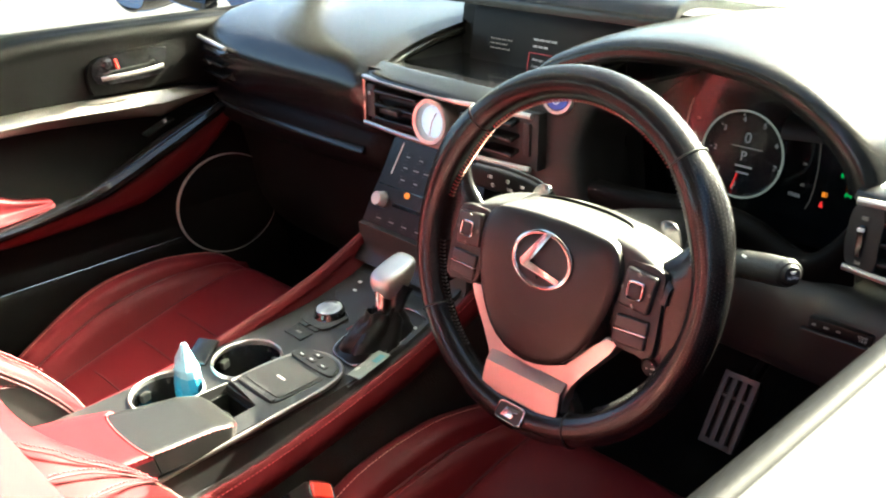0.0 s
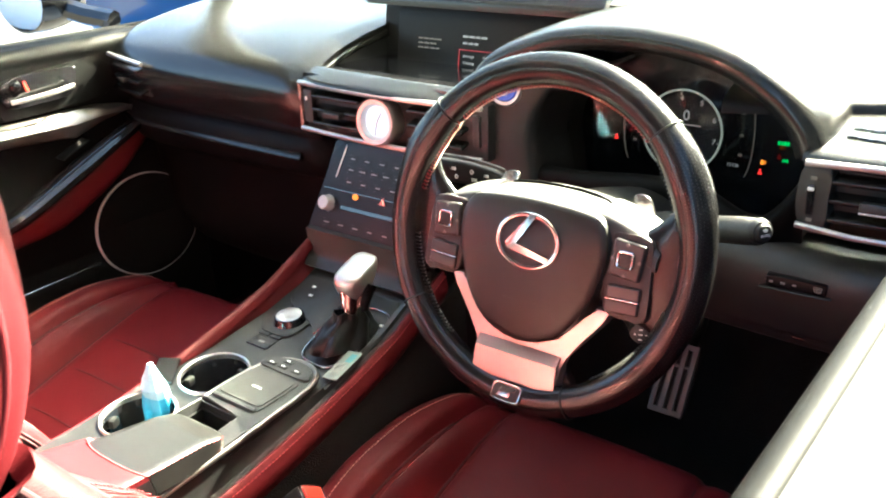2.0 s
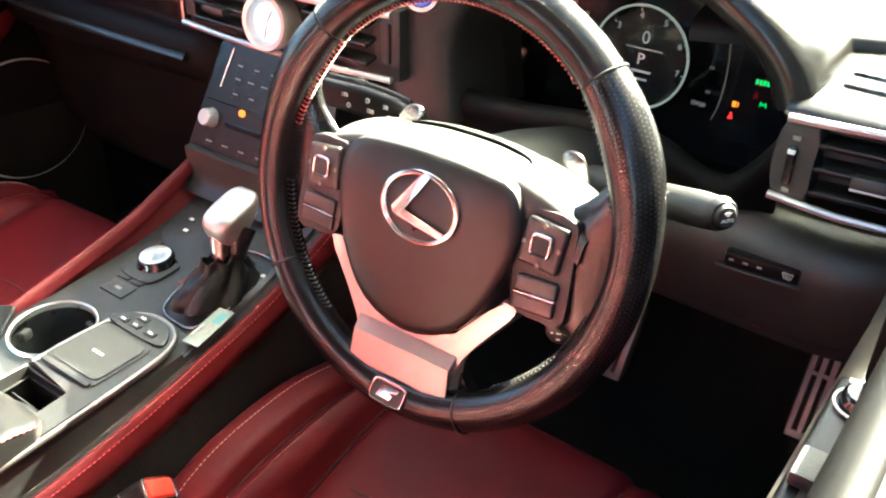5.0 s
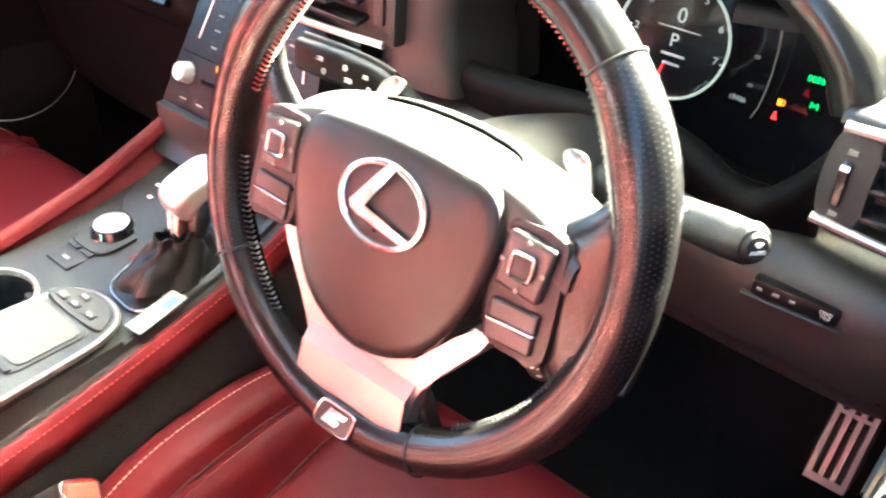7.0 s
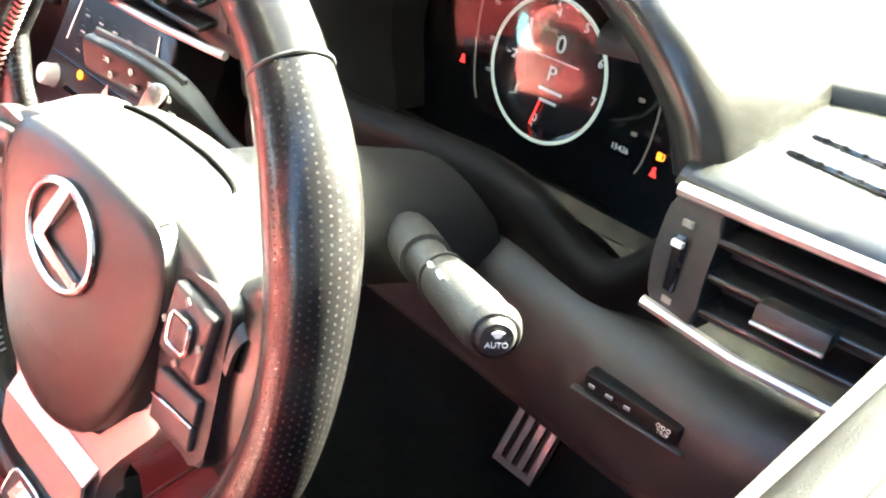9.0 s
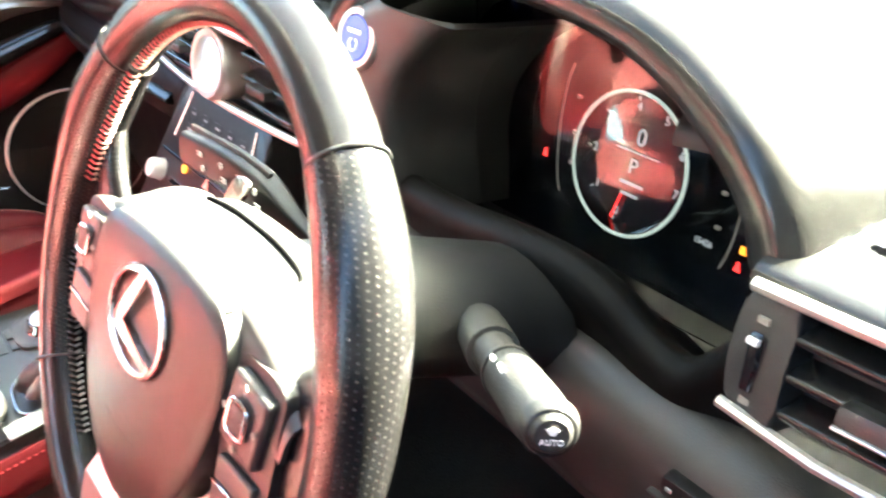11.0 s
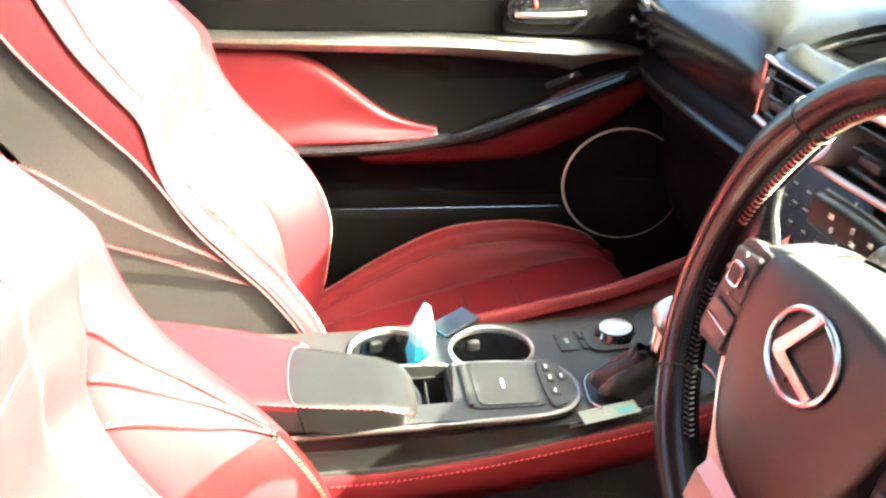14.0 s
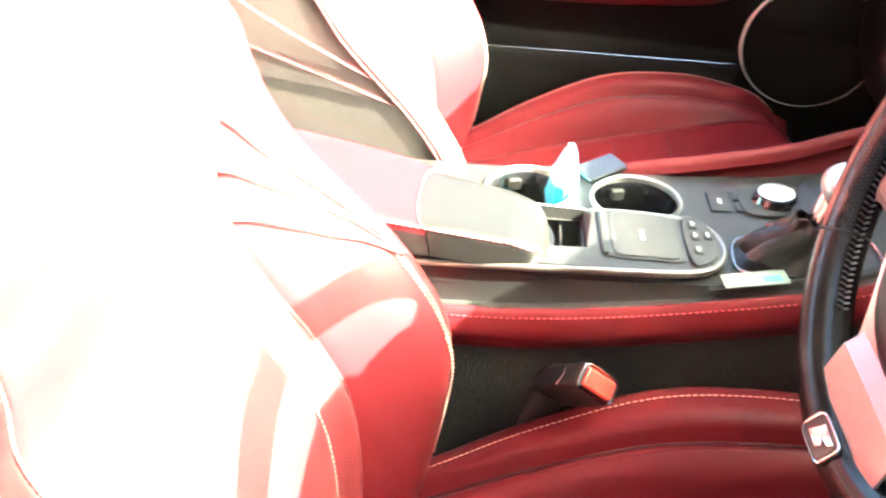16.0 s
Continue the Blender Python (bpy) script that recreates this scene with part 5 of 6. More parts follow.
part("lower_spoke_pad", slab([(-0.062, -0.150), (-0.045, -0.128), (0.045, -0.128), (0.062, -0.150), (0.062, -0.166), (-0.062, -0.166)], 0.014, 0.003, pose(0, 0, -0.010)), M_BLACK_LEATHER, sw, local=True)
bd = part("badge", slab(ring_outline(0.017, 0.0095, 24, 5), 0.004, 0.001, pose(0, -0.1630, 0.0172, -22, 0, 0)), M_DARK, sw, "small badge plate on the rim", local=True)
part("badge_shape", slab([(-0.010, -0.005), (-0.006, 0.006), (0.011, 0.006), (0.009, 0.002), (0.0, 0.001), (0.006, -0.001), (0.004, -0.005)], 0.001, 0.0002, pose(0, -0.1627, 0.0181, -22, 0, 0)), M_CHROME, bd, "chrome badge shape", local=True)
part("badge_frame", tube([(x, -0.1629 + y * 0.927, 0.0175 - y * 0.375) for x, y in ring_outline(0.0165, 0.009, 28, 5)], 0.0009, 6, True), M_CHROME, bd, local=True)
part("column_boss", lathe([(0.036, -0.115), (0.038, -0.09), (0.040, -0.07), (0.040, -0.05), (0, -0.05)], 32), M_DARK, sw, local=True)

# ---------------------------------------------------------------- centre console
con = thing("centre_console", "black centre console with red leather sides", "console", (0.0, -0.1, 0.0))
YS = (-0.62, -0.45, -0.26, -0.12, 0.055, 0.126, 0.20)
ZR = (0.350, 0.350, 0.351, 0.368, 0.410, 0.437, 0.470)
for s in (-1, 1):
    w = 0.122 if s > 0 else 0.118
    rows = []
    for y, z in zip(YS, ZR):
        z = z + (0.022 if s < 0 else 0.0)
        rows.append([(s * (w - 0.014), y, z - 0.012), (s * (w - 0.010), y, z - 0.001), (s * (w - 0.002), y, z + 0.0005), (s * (w + 0.004), y, z - 0.022), (s * (w - 0.002), y, z - 0.038), (s * (w - 0.010), y, z - 0.052)])
    rl = part("side_rail", net(rows, 4, 4, -0.006 if s > 0 else 0.006), M_RED, con, "red leather console flank with stitched edge")
    if s > 0:
        st = spline([(w + 0.0005, y, z - 0.0050) for y, z in zip(YS, ZR)], 8)
        part("rail_stitching", stitches(st, 0.0030, 0.0026, 0.0006, (0.0008, 0, 0.0010)), M_STITCH_RED, rl, "pale stitching on the flank")["kind"] = "stuff"
    part("lower_side", net([[(s * (w - 0.012 + dx), y, z) for z, dx in ((zt, -0.004), (0.2, 0.004), (0.0, 0.012))] for y, zt in ((-0.62, 0.312), (-0.26, 0.312), (-0.12, 0.328), (0.055, 0.370), (0.126, 0.397), (0.25, 0.44))], 3, 2, 0.01), M_CARPET, con, "black carpeted console side")
# top plate
def top_z(y):
    return float(np.interp(y, [-0.6, -0.26, -0.12, -0.03, 0.07, 0.14, 0.2], [0.375, 0.383, 0.391, 0.396, 0.408, 0.425, 0.45]))


# plate with round openings for the cups
CUPS = [(-0.043, -0.080, 0.0445), (-0.052, -0.190, 0.0445)]
def plate_with_cups():
    bm = bmesh.new()
    xs = np.linspace(-0.100, 0.100, 41)
    ys = np.linspace(-0.42, 0.19, 101)
    grid = {}
    for i, x in enumerate(xs):
        for j, y in enumerate(ys):
            px, py = x, y
            for cx, cy, cr in CUPS:
                d = math.hypot(x - cx, y - cy)
                if cr - 0.004 < d < cr + 0.004 and d > 1e-6:
                    px, py = cx + (x - cx) * cr / d, cy + (y - cy) * cr / d
            grid[i, j] = bm.verts.new((px, py, top_z(py) + 0.006 * max(0, (0.0 - abs(px)) )))
    for i in range(len(xs) - 1):
        for j in range(len(ys) - 1):
            mx, my = (xs[i] + xs[i + 1]) / 2, (ys[j] + ys[j + 1]) / 2
            if any(math.hypot(mx - cx, my - cy) < cr - 0.001 for cx, cy, cr in CUPS):
                continue
            if 0.004 < mx < 0.071 and -0.30 < my < -0.137:
                continue
            bm.faces.new((grid[i, j], grid[i + 1, j], grid[i + 1, j + 1], grid[i, j + 1]))
    bmesh.ops.delete(bm, geom=[v for v in bm.verts if not v.link_faces], context='VERTS')
    return bm


part("top_plate", plate_with_cups(), M_CONSOLE, con, "grey-black satin console top")
for cx, cy, cr in CUPS:
    zz = top_z(cy)
    cup = part("cup_holder", lathe([(cr + 0.001, 0.001), (cr - 0.0015, -0.004), (cr - 0.004, -0.06), (0.0, -0.062)], 40, pose(cx, cy, zz, 3, 0, 0)), M_GLOSS, con, "deep black cup holder")
    part("cup_ring", lathe([(cr - 0.001, -0.004), (cr - 0.001, 0.0025), (cr + 0.001, 0.0038), (cr + 0.0022, 0.0025), (cr + 0.0028, -0.002)], 40, pose(cx, cy, zz + 0.0006, 3.5, 0, 0)), M_SILVER, cup, "silver cup holder ring")
    for a in (200, 320, 80):
        part("cup_tab", rbox(0.008, 0.014, 0.012, 0.003, 2, pose(cx + (cr - 0.006) * math.cos(radians(a)), cy + (cr - 0.006) * math.sin(radians(a)), zz - 0.016, 0, 0, a)), M_RUBBER, cup)
part("side_ledge", net([[(0.0995, y, top_z(y) - 0.001), (0.1005, y, z + 0.004), (0.104, y, z - 0.004), (0.118, y, z - 0.003)] for y, z in zip(YS[1:], ZR[1:])], 4, 3, 0.003), M_CONSOLE, con, "grey ledge beside the red flank")
# touch pad pod
pod_out = list(spline([(-0.001, -0.134), (0.000, -0.08), (0.008, -0.030), (0.035, -0.012), (0.068, -0.014), (0.090, -0.034), (0.098, -0.08), (0.102, -0.20), (0.104, -0.32)], 5)) + [(0.075, -0.32), (0.074, -0.20), (0.074, -0.136), (0.072, -0.134)]
pod2 = part("pad_pod", slab([(x, y) for x, y in pod_out], 0.03, 0.004, Matrix(((1, 0, 0, 0), (0, 1, 0, 0), (0, 0.03, 1, 0.407), (0, 0, 0, 1)))), M_CONSOLE, con, "raised console pod with touch pad")
edge = [(0.104, -0.36), (0.103, -0.28), (0.102, -0.18), (0.0985, -0.08), (0.090, -0.034), (0.068, -0.013), (0.035, -0.011), (0.008, -0.029), (0.000, -0.07), (-0.001, -0.13)]
epts = [(x, y, 0.4060 + 0.03 * y - 0.006 * max(0, (-0.10 - y)) / 0.2) for x, y in spline(edge, 6)]
part("pod_edge", tube([(x + 0.002, y, z - 0.001) for x, y, z in epts], 0.0042, 14, flat=0.75), M_STRIP, pod2, "satin silver pod edge")
pm = Matrix(((1, 0, 0, 0.043), (0, 1, 0, -0.085), (0, 0.03, 1, 0.4085 - 0.03 * 0.085), (0, 0, 0, 1)))
part("touch_pad_frame", slab(ring_outline(0.041, 0.040, 40, 8), 0.003, 0.001, pm @ pose(0, 0, -0.0002)), M_CONSOLE, pod2)
tp = part("touch_pad", slab(ring_outline(0.037, 0.031, 40, 10), 0.002, 0.0008, pm @ pose(0, 0.002, 0.0010)), material("pad_surface", (0.032, 0.0315, 0.030), 0.42, scale=200), pod2, "grey square touch pad")
part("pad_ridge", rbox(0.074, 0.006, 0.003, 0.001, 2, pm @ pose(0, -0.036, 0.0006)), M_CONSOLE, pod2)
part("pad_mark", rbox(0.016, 0.003, 0.0004, 0, 1, pm @ pose(0.002, 0.0, 0.0014)), M_WHITE_MARK, tp)
kp2 = part("pad_keys", slab([(x, y) for x, y in spline([(-0.036, 0.0), (-0.034, 0.016), (-0.015, 0.026), (0.012, 0.028), (0.034, 0.020), (0.040, 0.0)], 4, True)], 0.003, 0.001, pm @ pose(0, 0.042, 0.0015)), M_DARK, pod2)
for x, y in ((-0.024, 0.008), (-0.004, 0.008), (0.020, 0.008), (-0.006, 0.020)):
    part("key", rbox(0.015, 0.008, 0.002, 0.001, 1, pm @ pose(x, 0.042 + y, 0.002)), M_DARK, kp2)
    part("key_mark", rbox(0.006, 0.002, 0.0005, 0, 1, pm @ pose(x, 0.042 + y, 0.0032)), M_WHITE_MARK, kp2)
bn = part("bin_floor", rbox(0.074, 0.16, 0.004, 0.001, 1, pose(0.037, -0.215, 0.352)), M_BIN, pod2, "deep black open bin before the armrest")
part("bin_wall", rbox(0.074, 0.003, 0.048, 0.001, 1, pose(0.037, -0.1355, 0.376)), M_DARK, bn)
part("bin_wall", rbox(0.003, 0.16, 0.052, 0.001, 1, pose(0.0005, -0.215, 0.377)), M_DARK, bn)
part("bin_wall", rbox(0.003, 0.16, 0.044, 0.001, 1, pose(0.0735, -0.215, 0.375)), M_DARK, bn)
part("bin_divider", rbox(0.068, 0.0025, 0.030, 0.001, 1, pose(0.037, -0.158, 0.368)), M_DARK, bn)
# armrest lid: a padded box top, its grey nose meets the red cover in a bow
LY = [-0.172, -0.1755, -0.184, -0.21, -0.27, -0.34, -0.42, -0.60]
LZ = [0.398, 0.4075, 0.4155, 0.4235, 0.430, 0.436, 0.443, 0.451]


def lid_bounds(y):
    nose = max(0.0, 1 - ((-0.172 - y) / 0.022)) ** 2 if y > -0.194 else 0.0
    return float(np.interp(y, [-0.6, -0.42, -0.34, -0.28, -0.225, -0.18], [-0.03, -0.024, -0.012, 0.006, 0.012, 0.016])) + 0.018 * nose, float(np.interp(y, [-0.6, -0.27, -0.18], [0.112, 0.110, 0.104])) - 0.022 * nose


def lid_shell(y_of, n, wide=0.0, j0=0, j1=24):
    a = []
    for i in range(n + 1):
        row = []
        for j in range(j0, j1 + 1):
            q = -1 + j / 12
            y = y_of(i / n, max(-1, min(1, q)))
            xl, xr = lid_bounds(y)
            xl -= wide * max(0.0, 1 - max(0.0, -0.30 - y) / 0.2)
            zt = float(np.interp(y, LY[::-1], LZ[::-1]))
            c, h = (xl + xr) / 2, (xr - xl) / 2
            ang = q * 1.95
            px = c + h * math.copysign(min(1.0, abs(math.sin(ang) if abs(ang) < 1.571 else 1.0)) ** 0.8, q)
            drop = 0.0 if abs(q) < 0.35 else ((abs(q) - 0.35) / 0.65)
            pz = zt - 0.010 * drop ** 2 - (0.020 * max(0, (abs(q) - 0.80) / 0.20))
            row.append((px, y, pz))
        a.append(row)
    return np.array(a)


def bow(q):
    return -0.297 + 0.030 * max(0.0, -q) ** 2 + 0.016 * max(0.0, q) ** 2


part("armrest_nose", shell(lid_shell(lambda f, q: -0.172 + f * (bow(q) + 0.0012 + 0.172), 30), 0.004), M_NOSE, con, "black leather front of the armrest lid")
lid2 = part("armrest_lid", shell(lid_shell(lambda f, q: bow(q) + f * (-0.60 - bow(q)), 16, 0.008, 0, 22), 0.004), M_RED, con, "red leather armrest lid")
part("lid_side", shell(lid_shell(lambda f, q: bow(q) + f * (-0.60 - bow(q)), 16, 0.008, 22, 24), 0.004), M_NOSE, con, "grey leather flank of the armrest lid")
part("nose_face", net([[(0.034, -0.175, z) for z in (0.385, 0.398)], [(0.058, -0.1715, z) for z in (0.385, 0.3995)], [(0.084, -0.175, z) for z in (0.385, 0.398)]], 4, 3, 0.004), M_NOSE, con)
bowp = [tuple(p) for p in lid_shell(lambda f, q: bow(q), 1)[0][3:22]]
part("bow_seam", tube([(x, y, z + 0.0006) for x, y, z in bowp], 0.0008, 6), M_STITCH_RED, lid2)
rowl = lid_shell(lambda f, q: -0.18 - 0.40 * f, 40)
part("lid_stitching", stitches(rowl[:, 21], 0.0030, 0.0032, 0.0007, (0.0004, 0, 0.0008)), M_STITCH_RED, lid2, "pale red stitching on the armrest")["kind"] = "stuff"
part("lid_body", net([[(0.010, y, zb), (0.002, y, zt), (0.05, y, zt + 0.002), (0.101, y, zt), (0.096, y, zb)] for y, zt, zb in ((-0.195, 0.400, 0.392), (-0.27, 0.404, 0.378), (-0.40, 0.408, 0.355), (-0.62, 0.410, 0.350))], 3, 4, 0.003), M_NOSE, con)
# selector dial and mode keys
dialp = part("dial_plate", slab(ring_outline(0.031, 0.036, 36, 4), 0.004, 0.001, pose(-0.047, 0.060, top_z(0.06) + 0.003, 6, 0, 0)), M_DARK, con)
dl = part("mode_dial", lathe([(0, 0.0090), (0.010, 0.0096), (0.0168, 0.0102), (0.0182, 0.0096), (0.0184, 0.0084)], 48, pose(0, 0, 0)), M_DIAL, con, "round brushed silver drive mode dial", local=True)
dl.matrix_local = BASE[con].inverted() @ pose(-0.047, 0.060, top_z(0.06) + 0.003, 6, 0, 0)
part("dial_base", lathe([(0.0184, 0.0092), (0.0198, 0.0086), (0.0212, 0.0060), (0.0220, 0.002), (0.0235, 0.0)], 40, pose(-0.047, 0.060, top_z(0.06) + 0.003, 6, 0, 0)), M_GLOSS, con)
part("key_mark", rbox(0.010, 0.003, 0.0006, 0, 1, pose(-0.030, 0.092, top_z(0.092) + 0.0035, 8, 0, -20)), M_WHITE_MARK, dialp)
part("key_mark", rbox(0.010, 0.003, 0.0006, 0, 1, pose(-0.018, 0.075, top_z(0.075) + 0.0035, 8, 0, -40)), M_WHITE_MARK, dialp)
for (x, y, w, h) in ((-0.046, 0.005, 0.038, 0.022), (-0.058, 0.028, 0.018, 0.018), (-0.036, 0.028, 0.018, 0.018)):
    k = part("mode_key", rbox(w, h, 0.004, 0.0010, 2, pose(x, y, top_z(y) - 0.0004, 3, 0, 0)), M_CONSOLE, con)
    part("key_mark", rbox(0.010, 0.004, 0.0005, 0, 1, pose(x, y, top_z(y) + 0.0018, 3, 0, 0)), M_GREY_MARK, k)
# shift gate panel
gate = part("gate_panel", slab(list(spline([(-0.085, 0.10), (-0.080, 0.20), (0.080, 0.20), (0.095, 0.10), (0.100, 0.02), (0.096, -0.005), (0.05, -0.002), (0.022, 0.012), (0.0, 0.06)], 4, True)), 0.006, 0.002, Matrix(((1, 0, 0, 0), (0, 1, 0, 0), (0, 0.20, 1, 0.400), (0, 0, 0, 1)))), M_DARK, con, "black gear lever surround")
gt = [(0.028, 0.010), (0.020, 0.05), (0.030, 0.115), (0.085, 0.120), (0.094, 0.06), (0.084, 0.006), (0.055, 0.000)]
part("gate_edge", tube([(x, y, 0.4028 + 0.20 * y) for x, y in spline(gt, 5, True)], 0.0016, 8, True), M_DKCHROME, con, "thin silver frame round the gear lever")
part("stack_foot", net([[(x, y, z) for x in (-0.112, 0, 0.112)] for y, z in ((0.165, 0.438), (0.180, 0.46), (0.178, 0.50))], 3, 3, 0.01), M_DARK, con)
for x, y in ((-0.066, 0.13), (-0.056, 0.112), (0.088, 0.10), (0.092, 0.12)):
    part("key_mark", rbox(0.006, 0.004, 0.001, 0, 1, pose(x, y, 0.4025 + 0.20 * y, 11, 0, 0)), M_WHITE_MARK, gate)
# gear lever
gl_ = thing("gear_lever", "silver and black gear lever with leather boot", "gear lever", (0.062, 0.060, 0.41))
bt = [[(0.060 + 0.033 * k * (1 + 0.10 * math.sin(7 * a + 9 * k)) * math.cos(a) + dx, 0.060 + 0.054 * k * (1 + 0.10 * math.sin(7 * a + 9 * k)) * math.sin(a) + dy, z + 0.003 * math.sin(5 * a)) for a in [2 * math.pi * j / 28 for j in range(28)]] for k, z, dx, dy in ((1.0, 0.412, 0, 0), (0.88, 0.424, 0.0, 0.0), (0.62, 0.440, 0.004, 0.002), (0.44, 0.450, 0.007, 0.002), (0.40, 0.459, 0.008, 0.002))]
part("boot", net(bt, 4, 3, 0.002, True), M_NOSE, gl_, "black leather boot with red stitching")
part("boot_stitching", stitches(spline([(0.030, 0.030, 0.424), (0.047, 0.042, 0.441), (0.056, 0.050, 0.46)], 6), 0.004, 0.002, 0.0009), M_STITCH_RED, gl_)["kind"] = "stuff"
lv = spline([(0.068, 0.062, 0.452), (0.066, 0.066, 0.466), (0.063, 0.072, 0.483), (0.060, 0.080, 0.496)], 4)
part("lever_front", tube(lv, 0.0155, 16, up=(0, 1, 0.2), flat=0.85, taper=np.interp(np.arange(len(lv)), [0, 4, 8, 12], [0.72, 0.82, 1.02, 1.12])), M_DKCHROME, gl_, "satin silver lever front")
hk = net([[(0.064 + 0.0200 * k * x, 0.084 + 0.0285 * k * y, z + 0.010 * k * y) for x, y in ring_outline(1, 1, 24, 3.6)] for k, z in ((0.70, 0.478), (0.88, 0.488), (0.98, 0.497), (1.0, 0.503), (0.96, 0.5075), (0.80, 0.5105), (0.4, 0.5118), (0.02, 0.512))], 3, 2, 0.001, True)
part("knob_top", hk, M_SILVER, gl_, "polished silver knob top")
bk = spline([(0.074, 0.076, 0.452), (0.072, 0.082, 0.468), (0.070, 0.092, 0.483)], 5)
part("lever_back", tube(bk, 0.0145, 14, up=(0, 1, 0), flat=0.95, taper=np.linspace(0.8, 1.2, len(bk))), M_BLACK_LEATHER, gl_, "black leather lever back")

# things on the console
ph = thing("phone", "dark flat phone lying on the console edge", "phone", (-0.105, -0.115, 0.392))
part("case", rbox(0.030, 0.056, 0.006, 0.0025, 3, pose(-0.100, -0.113, 0.3955, 4, 5, 40)), M_GLOSS, ph)
part("glass_face", rbox(0.027, 0.052, 0.001, 0.0004, 1, pose(-0.0998, -0.1131, 0.3987, 4, 5, 40)), material("phone_glass", (0.012, 0.0125, 0.013), 0.10, coat=0.3), ph, "black glossy glass")
bl = thing("wipe_packet", "blue and white plastic packet standing in a cup holder", "packet", (-0.062, -0.165, 0.33))
random.seed(12)


def crumpled(rows_):
    """Rings of a soft packet, dented at random."""
    return [[(-0.062 + q_ * math.cos(a) + dx, -0.155 + 0.75 * q_ * math.sin(a) + dy, z + random.uniform(-0.0015, 0.0015)) for a in [2 * math.pi * j / 11 for j in range(11)] for q_ in [rr * random.uniform(0.80, 1.16)]] for rr, z, dx, dy in rows_]


low_ring = crumpled([(0.021, 0.396, -0.002, 0)])
part("packet_body", net(crumpled([(0.018, 0.336, 0, 0), (0.020, 0.36, 0, 0), (0.0225, 0.380, 0, 0)]) + low_ring, 1, 1, 0.001, True), M_BLUE_PACK, bl, "bright blue crinkled lower half", smooth=False)
part("packet_top", net(low_ring + crumpled([(0.018, 0.405, -0.003, 0.0), (0.0135, 0.416, -0.006, 0.002), (0.0065, 0.428, -0.008, 0.003), (0.003, 0.435, -0.008, 0.003)]), 1, 1, 0.001, True), M_WHITE_PAPER, bl, "pale folded upper half", smooth=False)
cd = thing("card", "small pale printed card in the console tray", "card", (0.105, 0.03, 0.41))
part("card_sheet", rbox(0.024, 0.056, 0.0015, 0.0004, 1, pose(0.100, 0.010, 0.4090, 12, -6, 2)), M_CARD, cd)
part("print_field", rbox(0.010, 0.016, 0.0005, 0, 1, pose(0.102, 0.024, 0.4130, 12, -6, 2)), M_TEAL, cd, "teal print on the card")
random.seed(9)
for i in range(9):
    part("print_bar", rbox(0.002, 0.006 + 0.004 * random.random(), 0.0004, 0, 1, pose(0.094 + 0.012 * random.random(), -0.012 + 0.03 * random.random(), 0.4098, 12, -6, 2)), M_GREY_MARK, cd)


# ---------------------------------------------------------------- seats
def edge_y(z):
    return float(np.interp(z, [0.15, 0.22, 0.30, 0.334, 0.379, 0.426, 0.47, 0.505, 0.545, 0.581, 0.616, 0.640, 0.655, 0.68, 0.71, 0.80, 0.92], [-0.266, -0.256, -0.248, -0.254, -0.272, -0.305, -0.348, -0.383, -0.412, -0.426, -0.435, -0.451, -0.472, -0.494, -0.518, -0.575, -0.64]))


def back_y(z):
    return float(np.interp(z, [0.15, 0.30, 0.36, 0.417, 0.501, 0.54, 0.579, 0.645, 0.70, 0.80], [-0.290, -0.268, -0.280, -0.312, -0.384, -0.424, -0.461, -0.533, -0.588, -0.665]))


